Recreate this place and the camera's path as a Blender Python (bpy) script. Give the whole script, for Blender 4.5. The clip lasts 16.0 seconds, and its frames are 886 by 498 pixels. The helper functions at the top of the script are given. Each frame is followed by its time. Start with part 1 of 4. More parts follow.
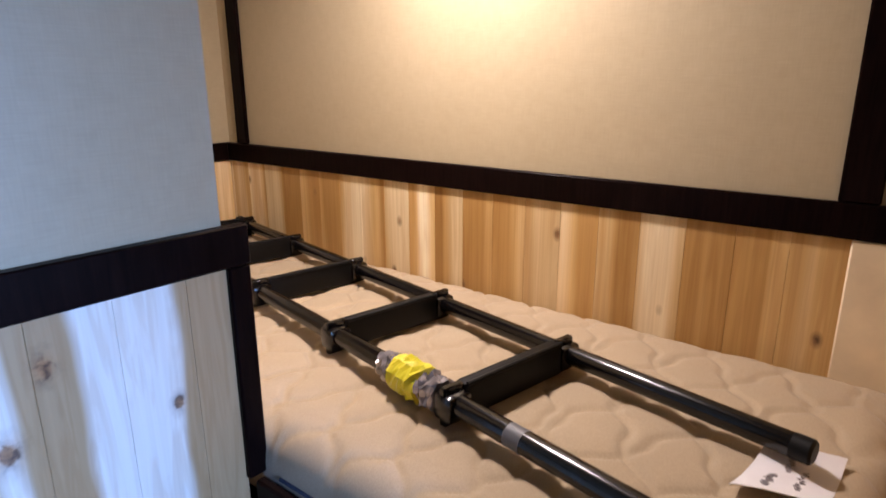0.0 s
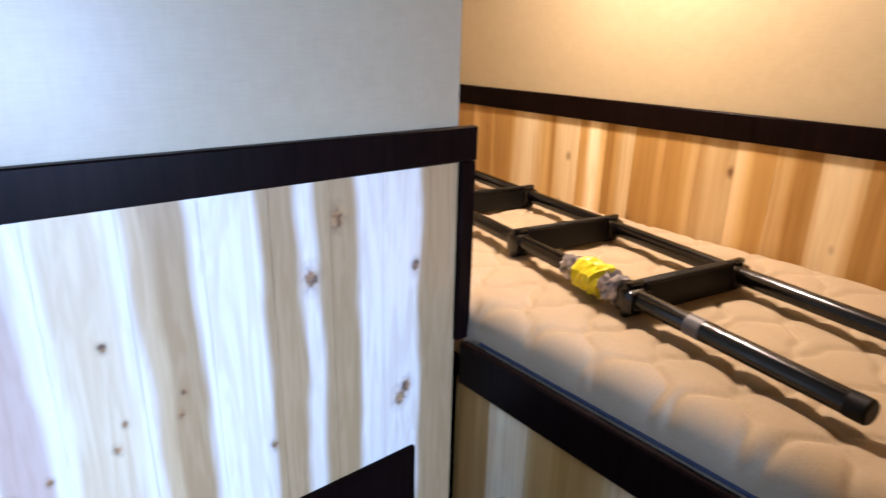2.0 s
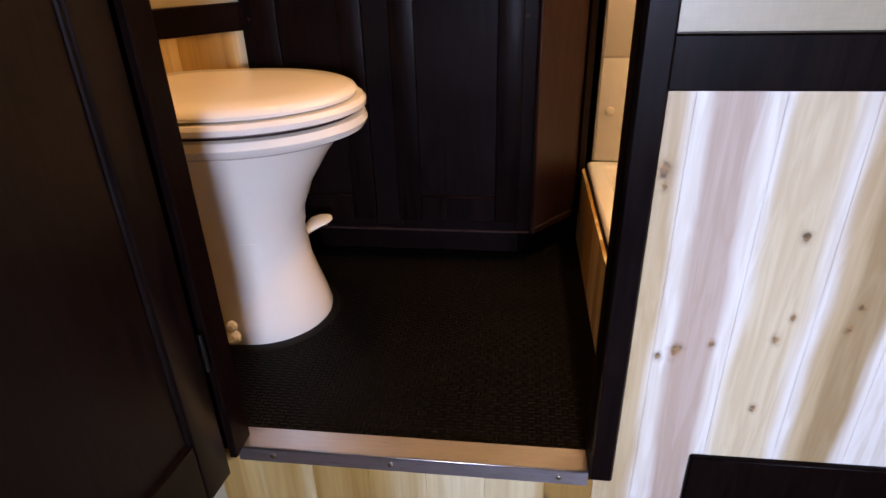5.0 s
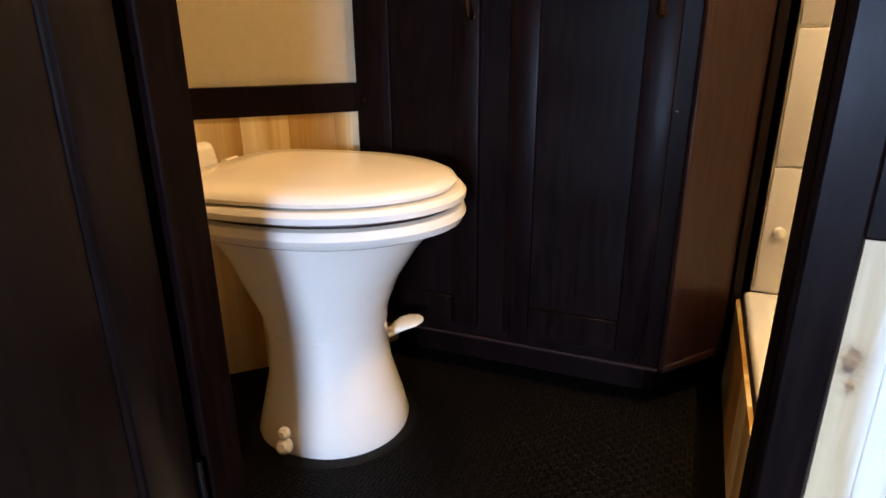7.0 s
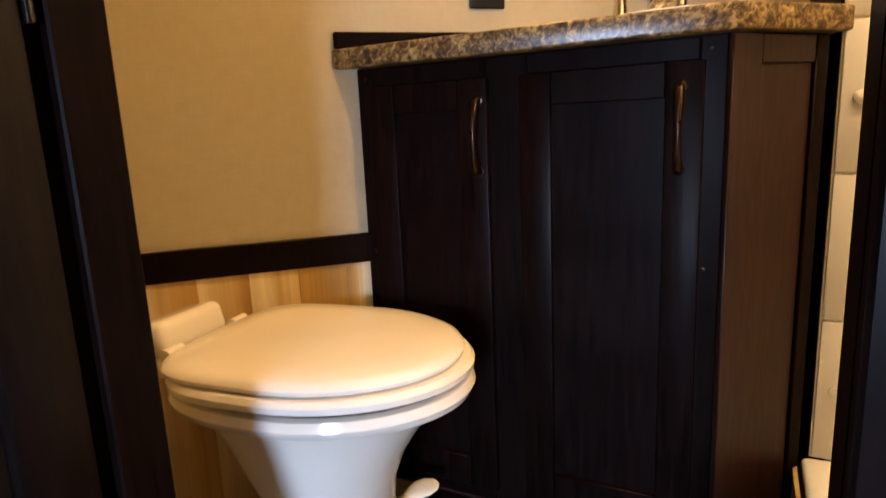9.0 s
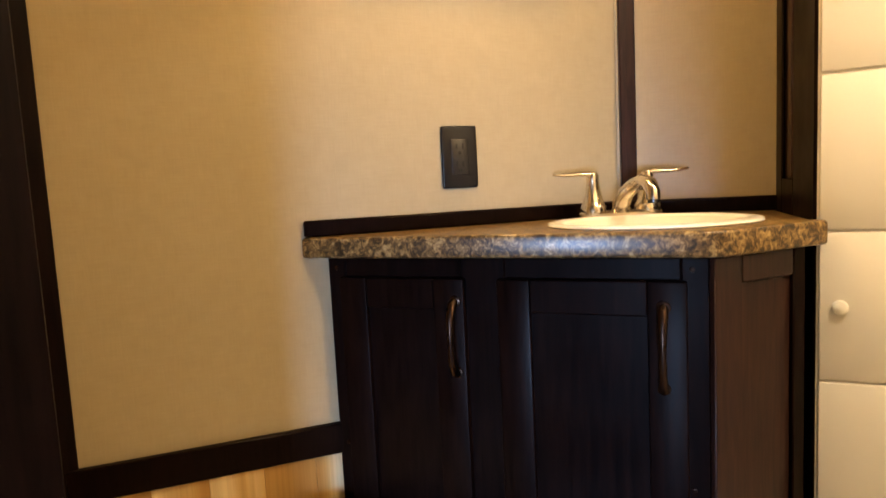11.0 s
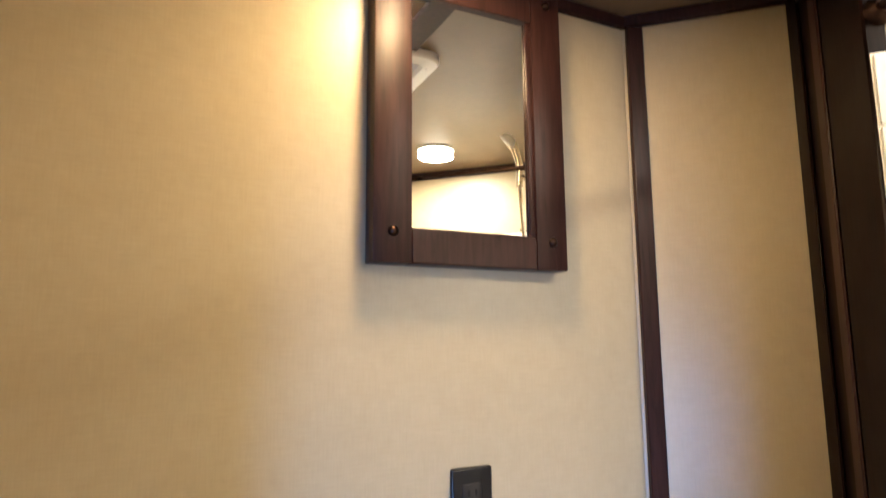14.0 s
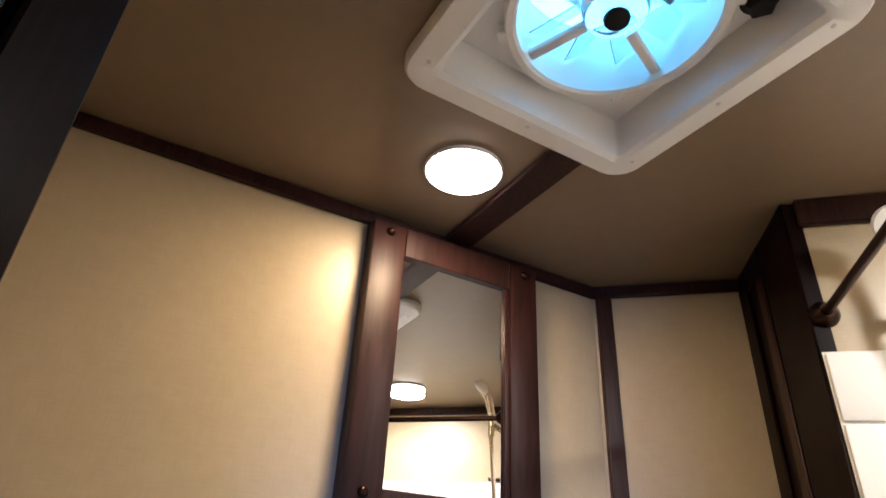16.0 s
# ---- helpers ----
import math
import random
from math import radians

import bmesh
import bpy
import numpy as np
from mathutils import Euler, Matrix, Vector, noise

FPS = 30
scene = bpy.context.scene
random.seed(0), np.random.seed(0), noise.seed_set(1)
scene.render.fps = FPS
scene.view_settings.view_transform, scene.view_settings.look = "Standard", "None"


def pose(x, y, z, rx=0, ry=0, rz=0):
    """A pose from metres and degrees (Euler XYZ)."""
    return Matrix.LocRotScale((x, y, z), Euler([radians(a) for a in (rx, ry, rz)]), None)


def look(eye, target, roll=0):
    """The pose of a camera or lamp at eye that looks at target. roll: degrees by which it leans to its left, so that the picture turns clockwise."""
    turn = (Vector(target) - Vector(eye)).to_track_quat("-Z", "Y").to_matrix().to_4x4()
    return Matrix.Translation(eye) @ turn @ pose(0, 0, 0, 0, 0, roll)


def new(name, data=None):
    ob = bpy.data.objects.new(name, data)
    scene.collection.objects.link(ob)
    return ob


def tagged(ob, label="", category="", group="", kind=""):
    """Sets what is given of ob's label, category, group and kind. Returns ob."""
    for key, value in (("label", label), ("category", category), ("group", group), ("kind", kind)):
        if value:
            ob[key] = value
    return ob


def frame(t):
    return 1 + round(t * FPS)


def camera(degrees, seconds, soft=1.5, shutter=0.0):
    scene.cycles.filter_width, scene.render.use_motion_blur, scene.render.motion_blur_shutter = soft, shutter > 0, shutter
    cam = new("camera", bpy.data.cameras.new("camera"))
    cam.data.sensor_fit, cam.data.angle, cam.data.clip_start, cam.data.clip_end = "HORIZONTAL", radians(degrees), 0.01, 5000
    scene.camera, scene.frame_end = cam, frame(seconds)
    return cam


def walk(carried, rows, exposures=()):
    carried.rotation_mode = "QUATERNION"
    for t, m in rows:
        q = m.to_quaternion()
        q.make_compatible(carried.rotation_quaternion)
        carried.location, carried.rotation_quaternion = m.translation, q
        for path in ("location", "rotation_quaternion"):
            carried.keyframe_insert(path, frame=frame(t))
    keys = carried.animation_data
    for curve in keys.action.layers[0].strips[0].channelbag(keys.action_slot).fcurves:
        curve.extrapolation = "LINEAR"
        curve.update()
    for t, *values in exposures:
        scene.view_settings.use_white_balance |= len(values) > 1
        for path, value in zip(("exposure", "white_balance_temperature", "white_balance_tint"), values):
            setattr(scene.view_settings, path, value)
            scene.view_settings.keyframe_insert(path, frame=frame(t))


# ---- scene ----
cam = camera(72.5, 16.0, 1.5, 0.4)
PATH = [
    (0, (0.389, -0.702, 0.992), (1.899, 0.499, 0.464), -0.2),
    (0.5, (0.336, -0.735, 0.973), (1.824, 0.466, 0.386), -0.9),
    (1, (0.276, -0.755, 0.966), (1.741, 0.463, 0.36), -0.3),
    (1.5, (0.222, -0.761, 0.953), (1.607, 0.533, 0.317), -0.0),
    (2, (0.175, -0.731, 0.943), (1.383, 0.722, 0.289), 1.4),
    (2.5, (0.143, -0.71, 0.936), (1.151, 0.873, 0.243), 0.9),
    (3, (0.11, -0.697, 0.933), (0.921, 0.986, 0.22), 0.5),
    (3.5, (0.053, -0.668, 0.927), (0.524, 1.134, 0.199), -0.2),
    (4, (0.003, -0.651, 0.921), (0.142, 1.17, 0.104), -0.4),
    (4.5, (-0.038, -0.657, 0.906), (-0.148, 1.115, -0.014), -0.1),
    (5, (-0.054, -0.65, 0.906), (-0.285, 1.108, -0.018), -1.6),
    (7.5, (0.018, -0.381, 0.878), (-0.823, 1.333, 0.281), -0.4),
    (8, (0.039, -0.345, 0.893), (-0.886, 1.346, 0.357), -1.4),
    (8.5, (0.025, -0.339, 0.938), (-0.916, 1.362, 0.469), -1.8),
    (9, (0.016, -0.326, 0.981), (-0.88, 1.419, 0.592), -2.6),
    (9.5, (0.002, -0.305, 1.033), (-0.858, 1.473, 0.718), -3.4),
    (12, (-0.067, -0.217, 1.315), (-0.825, 1.627, 1.162), -1.7),
    (12.5, (-0.112, -0.184, 1.371), (-0.83, 1.679, 1.258), -1.3),
    (13, (-0.158, -0.151, 1.419), (-0.798, 1.744, 1.428), -1.8),
    (13.5, (-0.195, -0.122, 1.47), (-0.787, 1.781, 1.628), -1.9),
    (14, (-0.181, -0.137, 1.518), (-0.799, 1.743, 1.809), -0.4),
    (14.5, (-0.187, -0.163, 1.542), (-0.76, 1.676, 2.079), 1.1),
    (15, (-0.182, -0.173, 1.547), (-0.716, 1.61, 2.28), 2.1),
    (15.5, (-0.186, -0.179, 1.555), (-0.678, 1.55, 2.431), 2.5),
    (16, (-0.192, -0.177, 1.562), (-0.66, 1.502, 2.543), 3.4),
]
EXPOSURES = [(0.0, -0.5, 5700, 18), (0.6, -0.15, 5700, 18), (1.5, 0.05, 6200, 18), (2.4, -0.25, 7200, 20), (3.0, -0.35, 7700, 23), (4.2, -0.4, 8800, 27), (5.2, -0.45, 9100, 29), (7.4, 0.0, 7500, 12), (8.2, -0.05, 7400, 12), (9.2, -0.15, 8600, 15), (12.0, -0.15, 6200, 7), (13.5, 0.0, 5400, 6), (14.5, -0.3, 4750, 8), (16.0, -0.62, 4600, 13)]
walk(cam, [(t, look(eye, target, roll)) for t, eye, target, roll in PATH], EXPOSURES)

# ---- plan in metres ----
FLOOR_BATH = 0.21
CEIL = 2.155
DOOR_L, DOOR_R = -0.455, 0.064        # clear doorway in the partition (plane y = 0)
BUNK_X, BUNK_BACK = 0.82, 1.568
BUNK_Y0, BUNK_Y1 = -0.79, 1.165
TH = radians(44.2)                  # slant of the mirror wall against the partition
MDIR = Vector((math.cos(TH), math.sin(TH), 0))
MNOR = Vector((math.sin(TH), -math.cos(TH), 0))   # points into the room
MA = Vector((-0.945, 0.330, 0))     # left foot of the mirror wall
MLEN = 1.05
PANEL_Y = 1.062
PANEL_X0, POST_X = MA.x + MDIR.x * MLEN, 0.122
SHOWER_Y = 0.775
HALL_Y = -2.3
HALL_X0 = -1.7

# ---- light ----
world = bpy.data.worlds.new("sky")
scene.world = world
world.use_nodes = True
wn = world.node_tree
sky = wn.nodes.new("ShaderNodeTexSky")
sky.sky_type = "NISHITA"
sky.sun_disc = False
sky.sun_elevation = radians(40)
sky.sun_rotation = radians(200)
wn.links.new(sky.outputs[0], wn.nodes["Background"].inputs[0])
wn.nodes["Background"].inputs[1].default_value = 0.12


def lamp(name, kind, m, energy, colour, size=0.1, size_y=None, spread=None):
    data = bpy.data.lights.new(name, kind)
    data.energy, data.color = energy, colour
    if kind == "AREA":
        data.shape = "RECTANGLE" if size_y else "DISK"
        data.size = size
        if size_y:
            data.size_y = size_y
        if spread:
            data.spread = radians(spread)
    elif kind == "POINT":
        data.shadow_soft_size = size
    ob = new(name, data)
    ob.matrix_world = m
    return ob


# daylight in the hall's window opening, the bathroom's and the shower's ceiling discs, the bunk's reading light
lamp("window_daylight", "AREA", look((0.36, HALL_Y + 0.02, 0.80), (0.05, 0.0, 0.33)), 31, (0.35, 0.56, 1.0), 0.40, 0.55, 70)
lamp("bath_lamp_light", "AREA", look((-0.379, 0.590, 2.130), (-0.379, 0.590, 0)), 7.8, (1.0, 0.57, 0.19), 0.12)
lamp("shower_lamp_light", "AREA", look((0.52, 0.37, 2.130), (0.52, 0.37, 0)), 18.0, (1.0, 0.76, 0.47), 0.12)
lamp("bunk_lamp_light", "AREA", look((1.25, 0.12, 1.545), (1.25, 0.12, 0)), 26, (1.0, 0.82, 0.67), 0.12)


# ---- materials ----
def material(name, build):
    m = bpy.data.materials.new(name)
    m.use_nodes = True
    build(m.node_tree, m.node_tree.nodes["Principled BSDF"])
    return m


def add(t, kind, **values):
    n = t.nodes.new("ShaderNode" + kind)
    for k, v in values.items():
        n.inputs[k.replace("_", " ")].default_value = v
    return n


def coords(t, scale=(1, 1, 1), random_shift=False):
    """Object coordinates; with random_shift each object of a set shows another stretch of the grain."""
    c = t.nodes.new("ShaderNodeTexCoord")
    m = t.nodes.new("ShaderNodeMapping")
    m.inputs["Scale"].default_value = scale
    t.links.new(c.outputs["Object"], m.inputs["Vector"])
    if random_shift:
        i = t.nodes.new("ShaderNodeObjectInfo")
        v = t.nodes.new("ShaderNodeVectorMath")
        v.operation = "MULTIPLY"
        v.inputs[1].default_value = (37.0, 53.0, 71.0)
        cc = t.nodes.new("ShaderNodeCombineXYZ")
        for k in range(3):
            t.links.new(i.outputs["Random"], cc.inputs[k])
        t.links.new(cc.outputs[0], v.inputs[0])
        t.links.new(v.outputs[0], m.inputs["Location"])
    return m.outputs[0]


def noise_tex(t, vec, scale, detail=4.0, rough=0.55, distort=0.0):
    n = add(t, "TexNoise", Scale=scale, Detail=detail, Roughness=rough, Distortion=distort)
    t.links.new(vec, n.inputs["Vector"])
    return n.outputs["Fac"]


def ramp(t, fac, stops):
    r = t.nodes.new("ShaderNodeValToRGB")
    while len(r.color_ramp.elements) < len(stops):
        r.color_ramp.elements.new(0.5)
    for e, (p, c) in zip(r.color_ramp.elements, stops):
        e.position, e.color = p, (*c, 1) if len(c) == 3 else c
    t.links.new(fac, r.inputs[0])
    return r.outputs[0]


def mix(t, fac, a, b, mode="MIX"):
    m = t.nodes.new("ShaderNodeMix")
    m.data_type, m.blend_type = "RGBA", mode
    for sock, v in ((m.inputs[0], fac), (m.inputs[6], a), (m.inputs[7], b)):
        if isinstance(v, (int, float)):
            sock.default_value = v
        elif isinstance(v, tuple):
            sock.default_value = (*v, 1) if len(v) == 3 else v
        else:
            t.links.new(v, sock)
    return m.outputs[2]


def bump(t, p, height, strength, distance=0.002):
    b = add(t, "Bump", Strength=strength, Distance=distance)
    t.links.new(height, b.inputs["Height"])
    t.links.new(b.outputs[0], p.inputs["Normal"])


def plank_wood(pale, tan, brown, contrast):
    def build(t, p):
        long = coords(t, (1, 1, 0.07), True)
        wide = coords(t, (1, 1, 0.03), True)
        fine = coords(t, (1, 1, 0.012), True)
        spots = coords(t, (1, 1, 0.62), True)
        band = noise_tex(t, wide, 8.0, 2.0, 0.5, 0.35)
        body = ramp(t, band, [(0.40 - contrast, pale), (0.5, tan), (0.56 + contrast, brown)])
        grain = noise_tex(t, fine, 160.0, 3.0, 0.6, 0.3)
        body = mix(t, 0.22, body, ramp(t, grain, [(0.35, (0.45, 0.33, 0.20)), (0.6, (1, 1, 1))]), "MULTIPLY")
        rings = noise_tex(t, long, 26.0, 4.0, 0.5, 1.6)
        body = mix(t, 0.35, body, ramp(t, rings, [(0.42, (0.72, 0.58, 0.42)), (0.58, (1, 1, 1))]), "MULTIPLY")
        v = t.nodes.new("ShaderNodeTexVoronoi")
        v.inputs["Scale"].default_value = 10.0
        t.links.new(spots, v.inputs["Vector"])
        knots = ramp(t, v.outputs["Distance"], [(0.045, (1, 1, 1)), (0.085, (0.42, 0.42, 0.42)), (0.125, (0, 0, 0))])
        kn = noise_tex(t, spots, 60.0, 3.0)
        body = mix(t, knots, body, ramp(t, kn, [(0.4, (0.09, 0.045, 0.02)), (0.65, (0.36, 0.20, 0.09))]))
        info = t.nodes.new("ShaderNodeObjectInfo")
        tone = ramp(t, info.outputs["Random"], [(0.0, (0.74, 0.66, 0.52)), (0.45, (0.95, 0.92, 0.86)), (0.8, (1, 1, 1)), (0.86, (1.25, 1.3, 1.4)), (1.0, (0.86, 0.76, 0.62))])
        body = mix(t, 0.8, body, tone, "MULTIPLY")
        t.links.new(body, p.inputs["Base Color"])
        p.inputs["Roughness"].default_value = 0.42
        bump(t, p, grain, 0.12, 0.001)
    return build


def dark_wood(t, p):
    v = coords(t, (1, 1, 1), True)
    w = noise_tex(t, coords(t, (8, 8, 0.6), True), 18.0, 4.0, 0.6, 0.4)
    b = noise_tex(t, v, 7.0, 3.0)
    c = ramp(t, w, [(0.3, (0.0022, 0.0009, 0.0010)), (0.7, (0.0098, 0.0040, 0.0034))])
    t.links.new(mix(t, 0.5, c, ramp(t, b, [(0.3, (0.6, 0.6, 0.6)), (0.7, (1, 1, 1))]), "MULTIPLY"), p.inputs["Base Color"])
    t.links.new(ramp(t, b, [(0.3, (0.30, 0.30, 0.30)), (0.7, (0.46, 0.46, 0.46))]), p.inputs["Roughness"])
    p.inputs["Specular IOR Level"].default_value = 0.055
    bump(t, p, w, 0.10, 0.001)


def trim_brown(t, p):
    w = noise_tex(t, coords(t, (6, 6, 0.5), True), 20.0, 4.0, 0.6, 0.5)
    c = ramp(t, w, [(0.3, (0.013, 0.0045, 0.004)), (0.7, (0.037, 0.014, 0.011))])
    t.links.new(c, p.inputs["Base Color"])
    p.inputs["Roughness"].default_value = 0.42
    p.inputs["Specular IOR Level"].default_value = 0.22
    bump(t, p, w, 0.12, 0.001)


def linen(base):
    def build(t, p):
        a = noise_tex(t, coords(t, (1.0, 1.0, 0.06)), 420.0, 2.0, 0.6)
        b = noise_tex(t, coords(t, (0.06, 0.06, 1.0)), 420.0, 2.0, 0.6)
        big = noise_tex(t, coords(t), 5.0, 3.0)
        blot = noise_tex(t, coords(t), 38.0, 3.0)
        weave = mix(t, 0.5, a, b)
        dark = tuple(0.74 * k for k in base)
        c = mix(t, weave, dark, base)
        c = mix(t, 0.35, c, ramp(t, big, [(0.3, (0.88, 0.86, 0.82)), (0.7, (1, 1, 1))]), "MULTIPLY")
        c = mix(t, 0.25, c, ramp(t, blot, [(0.35, (0.86, 0.84, 0.8)), (0.65, (1, 1, 1))]), "MULTIPLY")
        t.links.new(c, p.inputs["Base Color"])
        p.inputs["Roughness"].default_value = 0.38
        bump(t, p, weave, 0.10, 0.0008)
    return build


def granite(t, p):
    v = coords(t)
    n1 = noise_tex(t, v, 78.0, 6.0, 0.75, 0.9)
    n2 = noise_tex(t, v, 150.0, 3.0, 0.6)
    c = ramp(t, n1, [(0.37, (0.010, 0.006, 0.003)), (0.46, (0.065, 0.036, 0.013)), (0.54, (0.22, 0.135, 0.05)), (0.66, (0.52, 0.37, 0.17))])
    c = mix(t, 0.5, c, ramp(t, n2, [(0.36, (0.35, 0.28, 0.2)), (0.55, (1, 1, 1))]), "MULTIPLY")
    t.links.new(c, p.inputs["Base Color"])
    p.inputs["Roughness"].default_value = 0.32


def porcelain(base, rough):
    def build(t, p):
        n = noise_tex(t, coords(t), 6.0, 2.0)
        t.links.new(ramp(t, n, [(0.3, tuple(0.95 * k for k in base)), (0.7, base)]), p.inputs["Base Color"])
        p.inputs["Roughness"].default_value = rough
    return build


def metal(base, rough, aniso=False):
    def build(t, p):
        p.inputs["Metallic"].default_value = 1.0
        n = noise_tex(t, coords(t, (1, 40, 40) if aniso else (1, 1, 1)), 30.0, 4.0)
        t.links.new(ramp(t, n, [(0.3, tuple(0.8 * k for k in base)), (0.7, base)]), p.inputs["Base Color"])
        t.links.new(ramp(t, n, [(0.3, (rough * 0.8,) * 3), (0.7, (rough * 1.25,) * 3)]), p.inputs["Roughness"])
    return build


def plain(base, rough, var=0.12, scale=40.0, bumpy=0.0, metallic=0.0):
    def build(t, p):
        n = noise_tex(t, coords(t), scale, 4.0)
        t.links.new(ramp(t, n, [(0.3, tuple((1 - var) * k for k in base)), (0.7, base)]), p.inputs["Base Color"])
        p.inputs["Roughness"].default_value = rough
        p.inputs["Metallic"].default_value = metallic
        if bumpy:
            bump(t, p, n, bumpy, 0.001)
    return build


def weave_floor(t, p):
    v = coords(t)
    ck = t.nodes.new("ShaderNodeTexChecker")
    ck.inputs["Scale"].default_value = 1 / 0.011
    t.links.new(v, ck.inputs["Vector"])
    w1 = t.nodes.new("ShaderNodeTexWave")
    w2 = t.nodes.new("ShaderNodeTexWave")
    w2.bands_direction = "Y"
    for w in (w1, w2):
        w.inputs["Scale"].default_value = 43.0
        t.links.new(v, w.inputs["Vector"])
    h = mix(t, ck.outputs["Fac"], w1.outputs["Color"], w2.outputs["Color"])
    n = noise_tex(t, v, 9.0, 3.0)
    c = mix(t, h, (0.0004, 0.0003, 0.0003), (0.0070, 0.0052, 0.0042))
    c = mix(t, 0.6, c, ramp(t, n, [(0.3, (0.5, 0.5, 0.5)), (0.7, (1, 1, 1))]), "MULTIPLY")
    t.links.new(c, p.inputs["Base Color"])
    p.inputs["Roughness"].default_value = 0.5
    p.inputs["Specular IOR Level"].default_value = 0.07
    bump(t, p, h, 0.8, 0.002)


def fabric(t, p):
    v = coords(t)
    n = noise_tex(t, v, 420.0, 3.0)
    b = noise_tex(t, v, 6.0, 3.0)
    c = mix(t, n, (0.33, 0.25, 0.155), (0.50, 0.395, 0.255))
    c = mix(t, 0.4, c, ramp(t, b, [(0.3, (0.85, 0.82, 0.78)), (0.7, (1, 1, 1))]), "MULTIPLY")
    t.links.new(c, p.inputs["Base Color"])
    p.inputs["Roughness"].default_value = 0.85
    p.inputs["Sheen Weight"].default_value = 0.15
    bump(t, p, n, 0.25, 0.001)


def glowing(colour, strength):
    def build(t, p):
        p.inputs["Base Color"].default_value = (0.9, 0.88, 0.82, 1)
        p.inputs["Emission Color"].default_value = (*colour, 1)
        p.inputs["Emission Strength"].default_value = strength
    return build


def clear(colour, rough, trans=0.9):
    def build(t, p):
        p.inputs["Base Color"].default_value = (*colour, 1)
        p.inputs["Transmission Weight"].default_value = trans
        p.inputs["Roughness"].default_value = rough
        p.inputs["IOR"].default_value = 1.45
    return build


def partition_cedar(t, p):
    """Sapwood and heartwood streaks of the hall's boards, across the wall, and its knots."""
    g = t.nodes.new("ShaderNodeNewGeometry")
    sep = t.nodes.new("ShaderNodeSeparateXYZ")
    t.links.new(g.outputs["Position"], sep.inputs[0])
    sq = t.nodes.new("ShaderNodeMapping")
    sq.inputs["Scale"].default_value = (1, 1, 0.09)
    t.links.new(g.outputs["Position"], sq.inputs["Vector"])
    wob = noise_tex(t, sq.outputs[0], 30.0, 3.0, 0.5, 0.4)
    bow = t.nodes.new("ShaderNodeMapping")
    bow.inputs["Scale"].default_value = (1.0, 1, 0.8)
    t.links.new(g.outputs["Position"], bow.inputs["Vector"])
    wide = noise_tex(t, bow.outputs[0], 4.0, 2.0)

    def calc(op, a, b):
        m = t.nodes.new("ShaderNodeMath")
        m.operation = op
        for sock, v in zip(m.inputs, (a, b)):
            if isinstance(v, (int, float)):
                sock.default_value = v
            else:
                t.links.new(v, sock)
        return m.outputs[0]

    u = calc("DIVIDE", calc("SUBTRACT", sep.outputs[0], 0.07), 0.74)
    u = calc("ADD", u, calc("MULTIPLY", calc("SUBTRACT", wob, 0.5), 0.024))
    u = calc("ADD", u, calc("MULTIPLY", calc("SUBTRACT", wide, 0.5), 0.05))
    pale, white, tan, mauve, brown = (0.72, 0.59, 0.39), (0.83, 0.79, 0.70), (0.61, 0.45, 0.26), (0.57, 0.43, 0.34), (0.45, 0.305, 0.155)
    body = ramp(t, u, STREAKS(white, pale, tan, mauve, brown))
    fine = t.nodes.new("ShaderNodeMapping")
    fine.inputs["Scale"].default_value = (1, 1, 0.014)
    t.links.new(g.outputs["Position"], fine.inputs["Vector"])
    grain = noise_tex(t, fine.outputs[0], 150.0, 3.0, 0.6, 0.3)
    body = mix(t, 0.12, body, ramp(t, grain, [(0.35, (0.5, 0.4, 0.3)), (0.6, (1, 1, 1))]), "MULTIPLY")
    rings = noise_tex(t, sq.outputs[0], 42.0, 4.0, 0.5, 2.2)
    body = mix(t, 0.36, body, ramp(t, rings, [(0.42, (0.74, 0.62, 0.48)), (0.58, (1, 1, 1))]), "MULTIPLY")
    halo = noise_tex(t, g.outputs["Position"], 70.0, 4.0, 0.6, 0.5)
    for x, z, r in ((0.583, 0.702, 0.010), (0.537, 0.621, 0.011), (0.106, 0.674, 0.007), (0.109, 0.655, 0.004), (0.153, 0.434, 0.007), (0.270, 0.597, 0.0045), (0.690, 0.368, 0.011), (0.704, 0.387, 0.009), (0.280, 0.490, 0.0035), (0.268, 0.458, 0.0045), (0.194, 0.447, 0.004), (0.132, 0.424, 0.004), (0.262, 0.348, 0.004), (0.466, 0.375, 0.005), (0.345, 0.478, 0.004), (0.352, 0.508, 0.0035), (0.722, 0.60, 0.007)):
        dx = calc("SUBTRACT", sep.outputs[0], x)
        dz = calc("MULTIPLY", calc("SUBTRACT", sep.outputs[2], z), 0.72)
        d = calc("SQRT", calc("ADD", calc("MULTIPLY", dx, dx), calc("MULTIPLY", dz, dz)), 0)
        d = calc("DIVIDE", calc("ADD", d, calc("MULTIPLY", calc("SUBTRACT", halo, 0.5), r * 1.5)), r * 2.2)
        k = ramp(t, d, [(0.0, (0.95, 0.95, 0.95)), (0.30, (0.9, 0.9, 0.9)), (0.44, (0.42, 0.42, 0.42)), (0.60, (0.20, 0.20, 0.20)), (1.0, (0, 0, 0))])
        body = mix(t, k, body, ramp(t, halo, [(0.38, (0.085, 0.036, 0.014)), (0.62, (0.40, 0.20, 0.075))]))
    t.links.new(body, p.inputs["Base Color"])
    p.inputs["Roughness"].default_value = 0.40
    bump(t, p, grain, 0.12, 0.001)


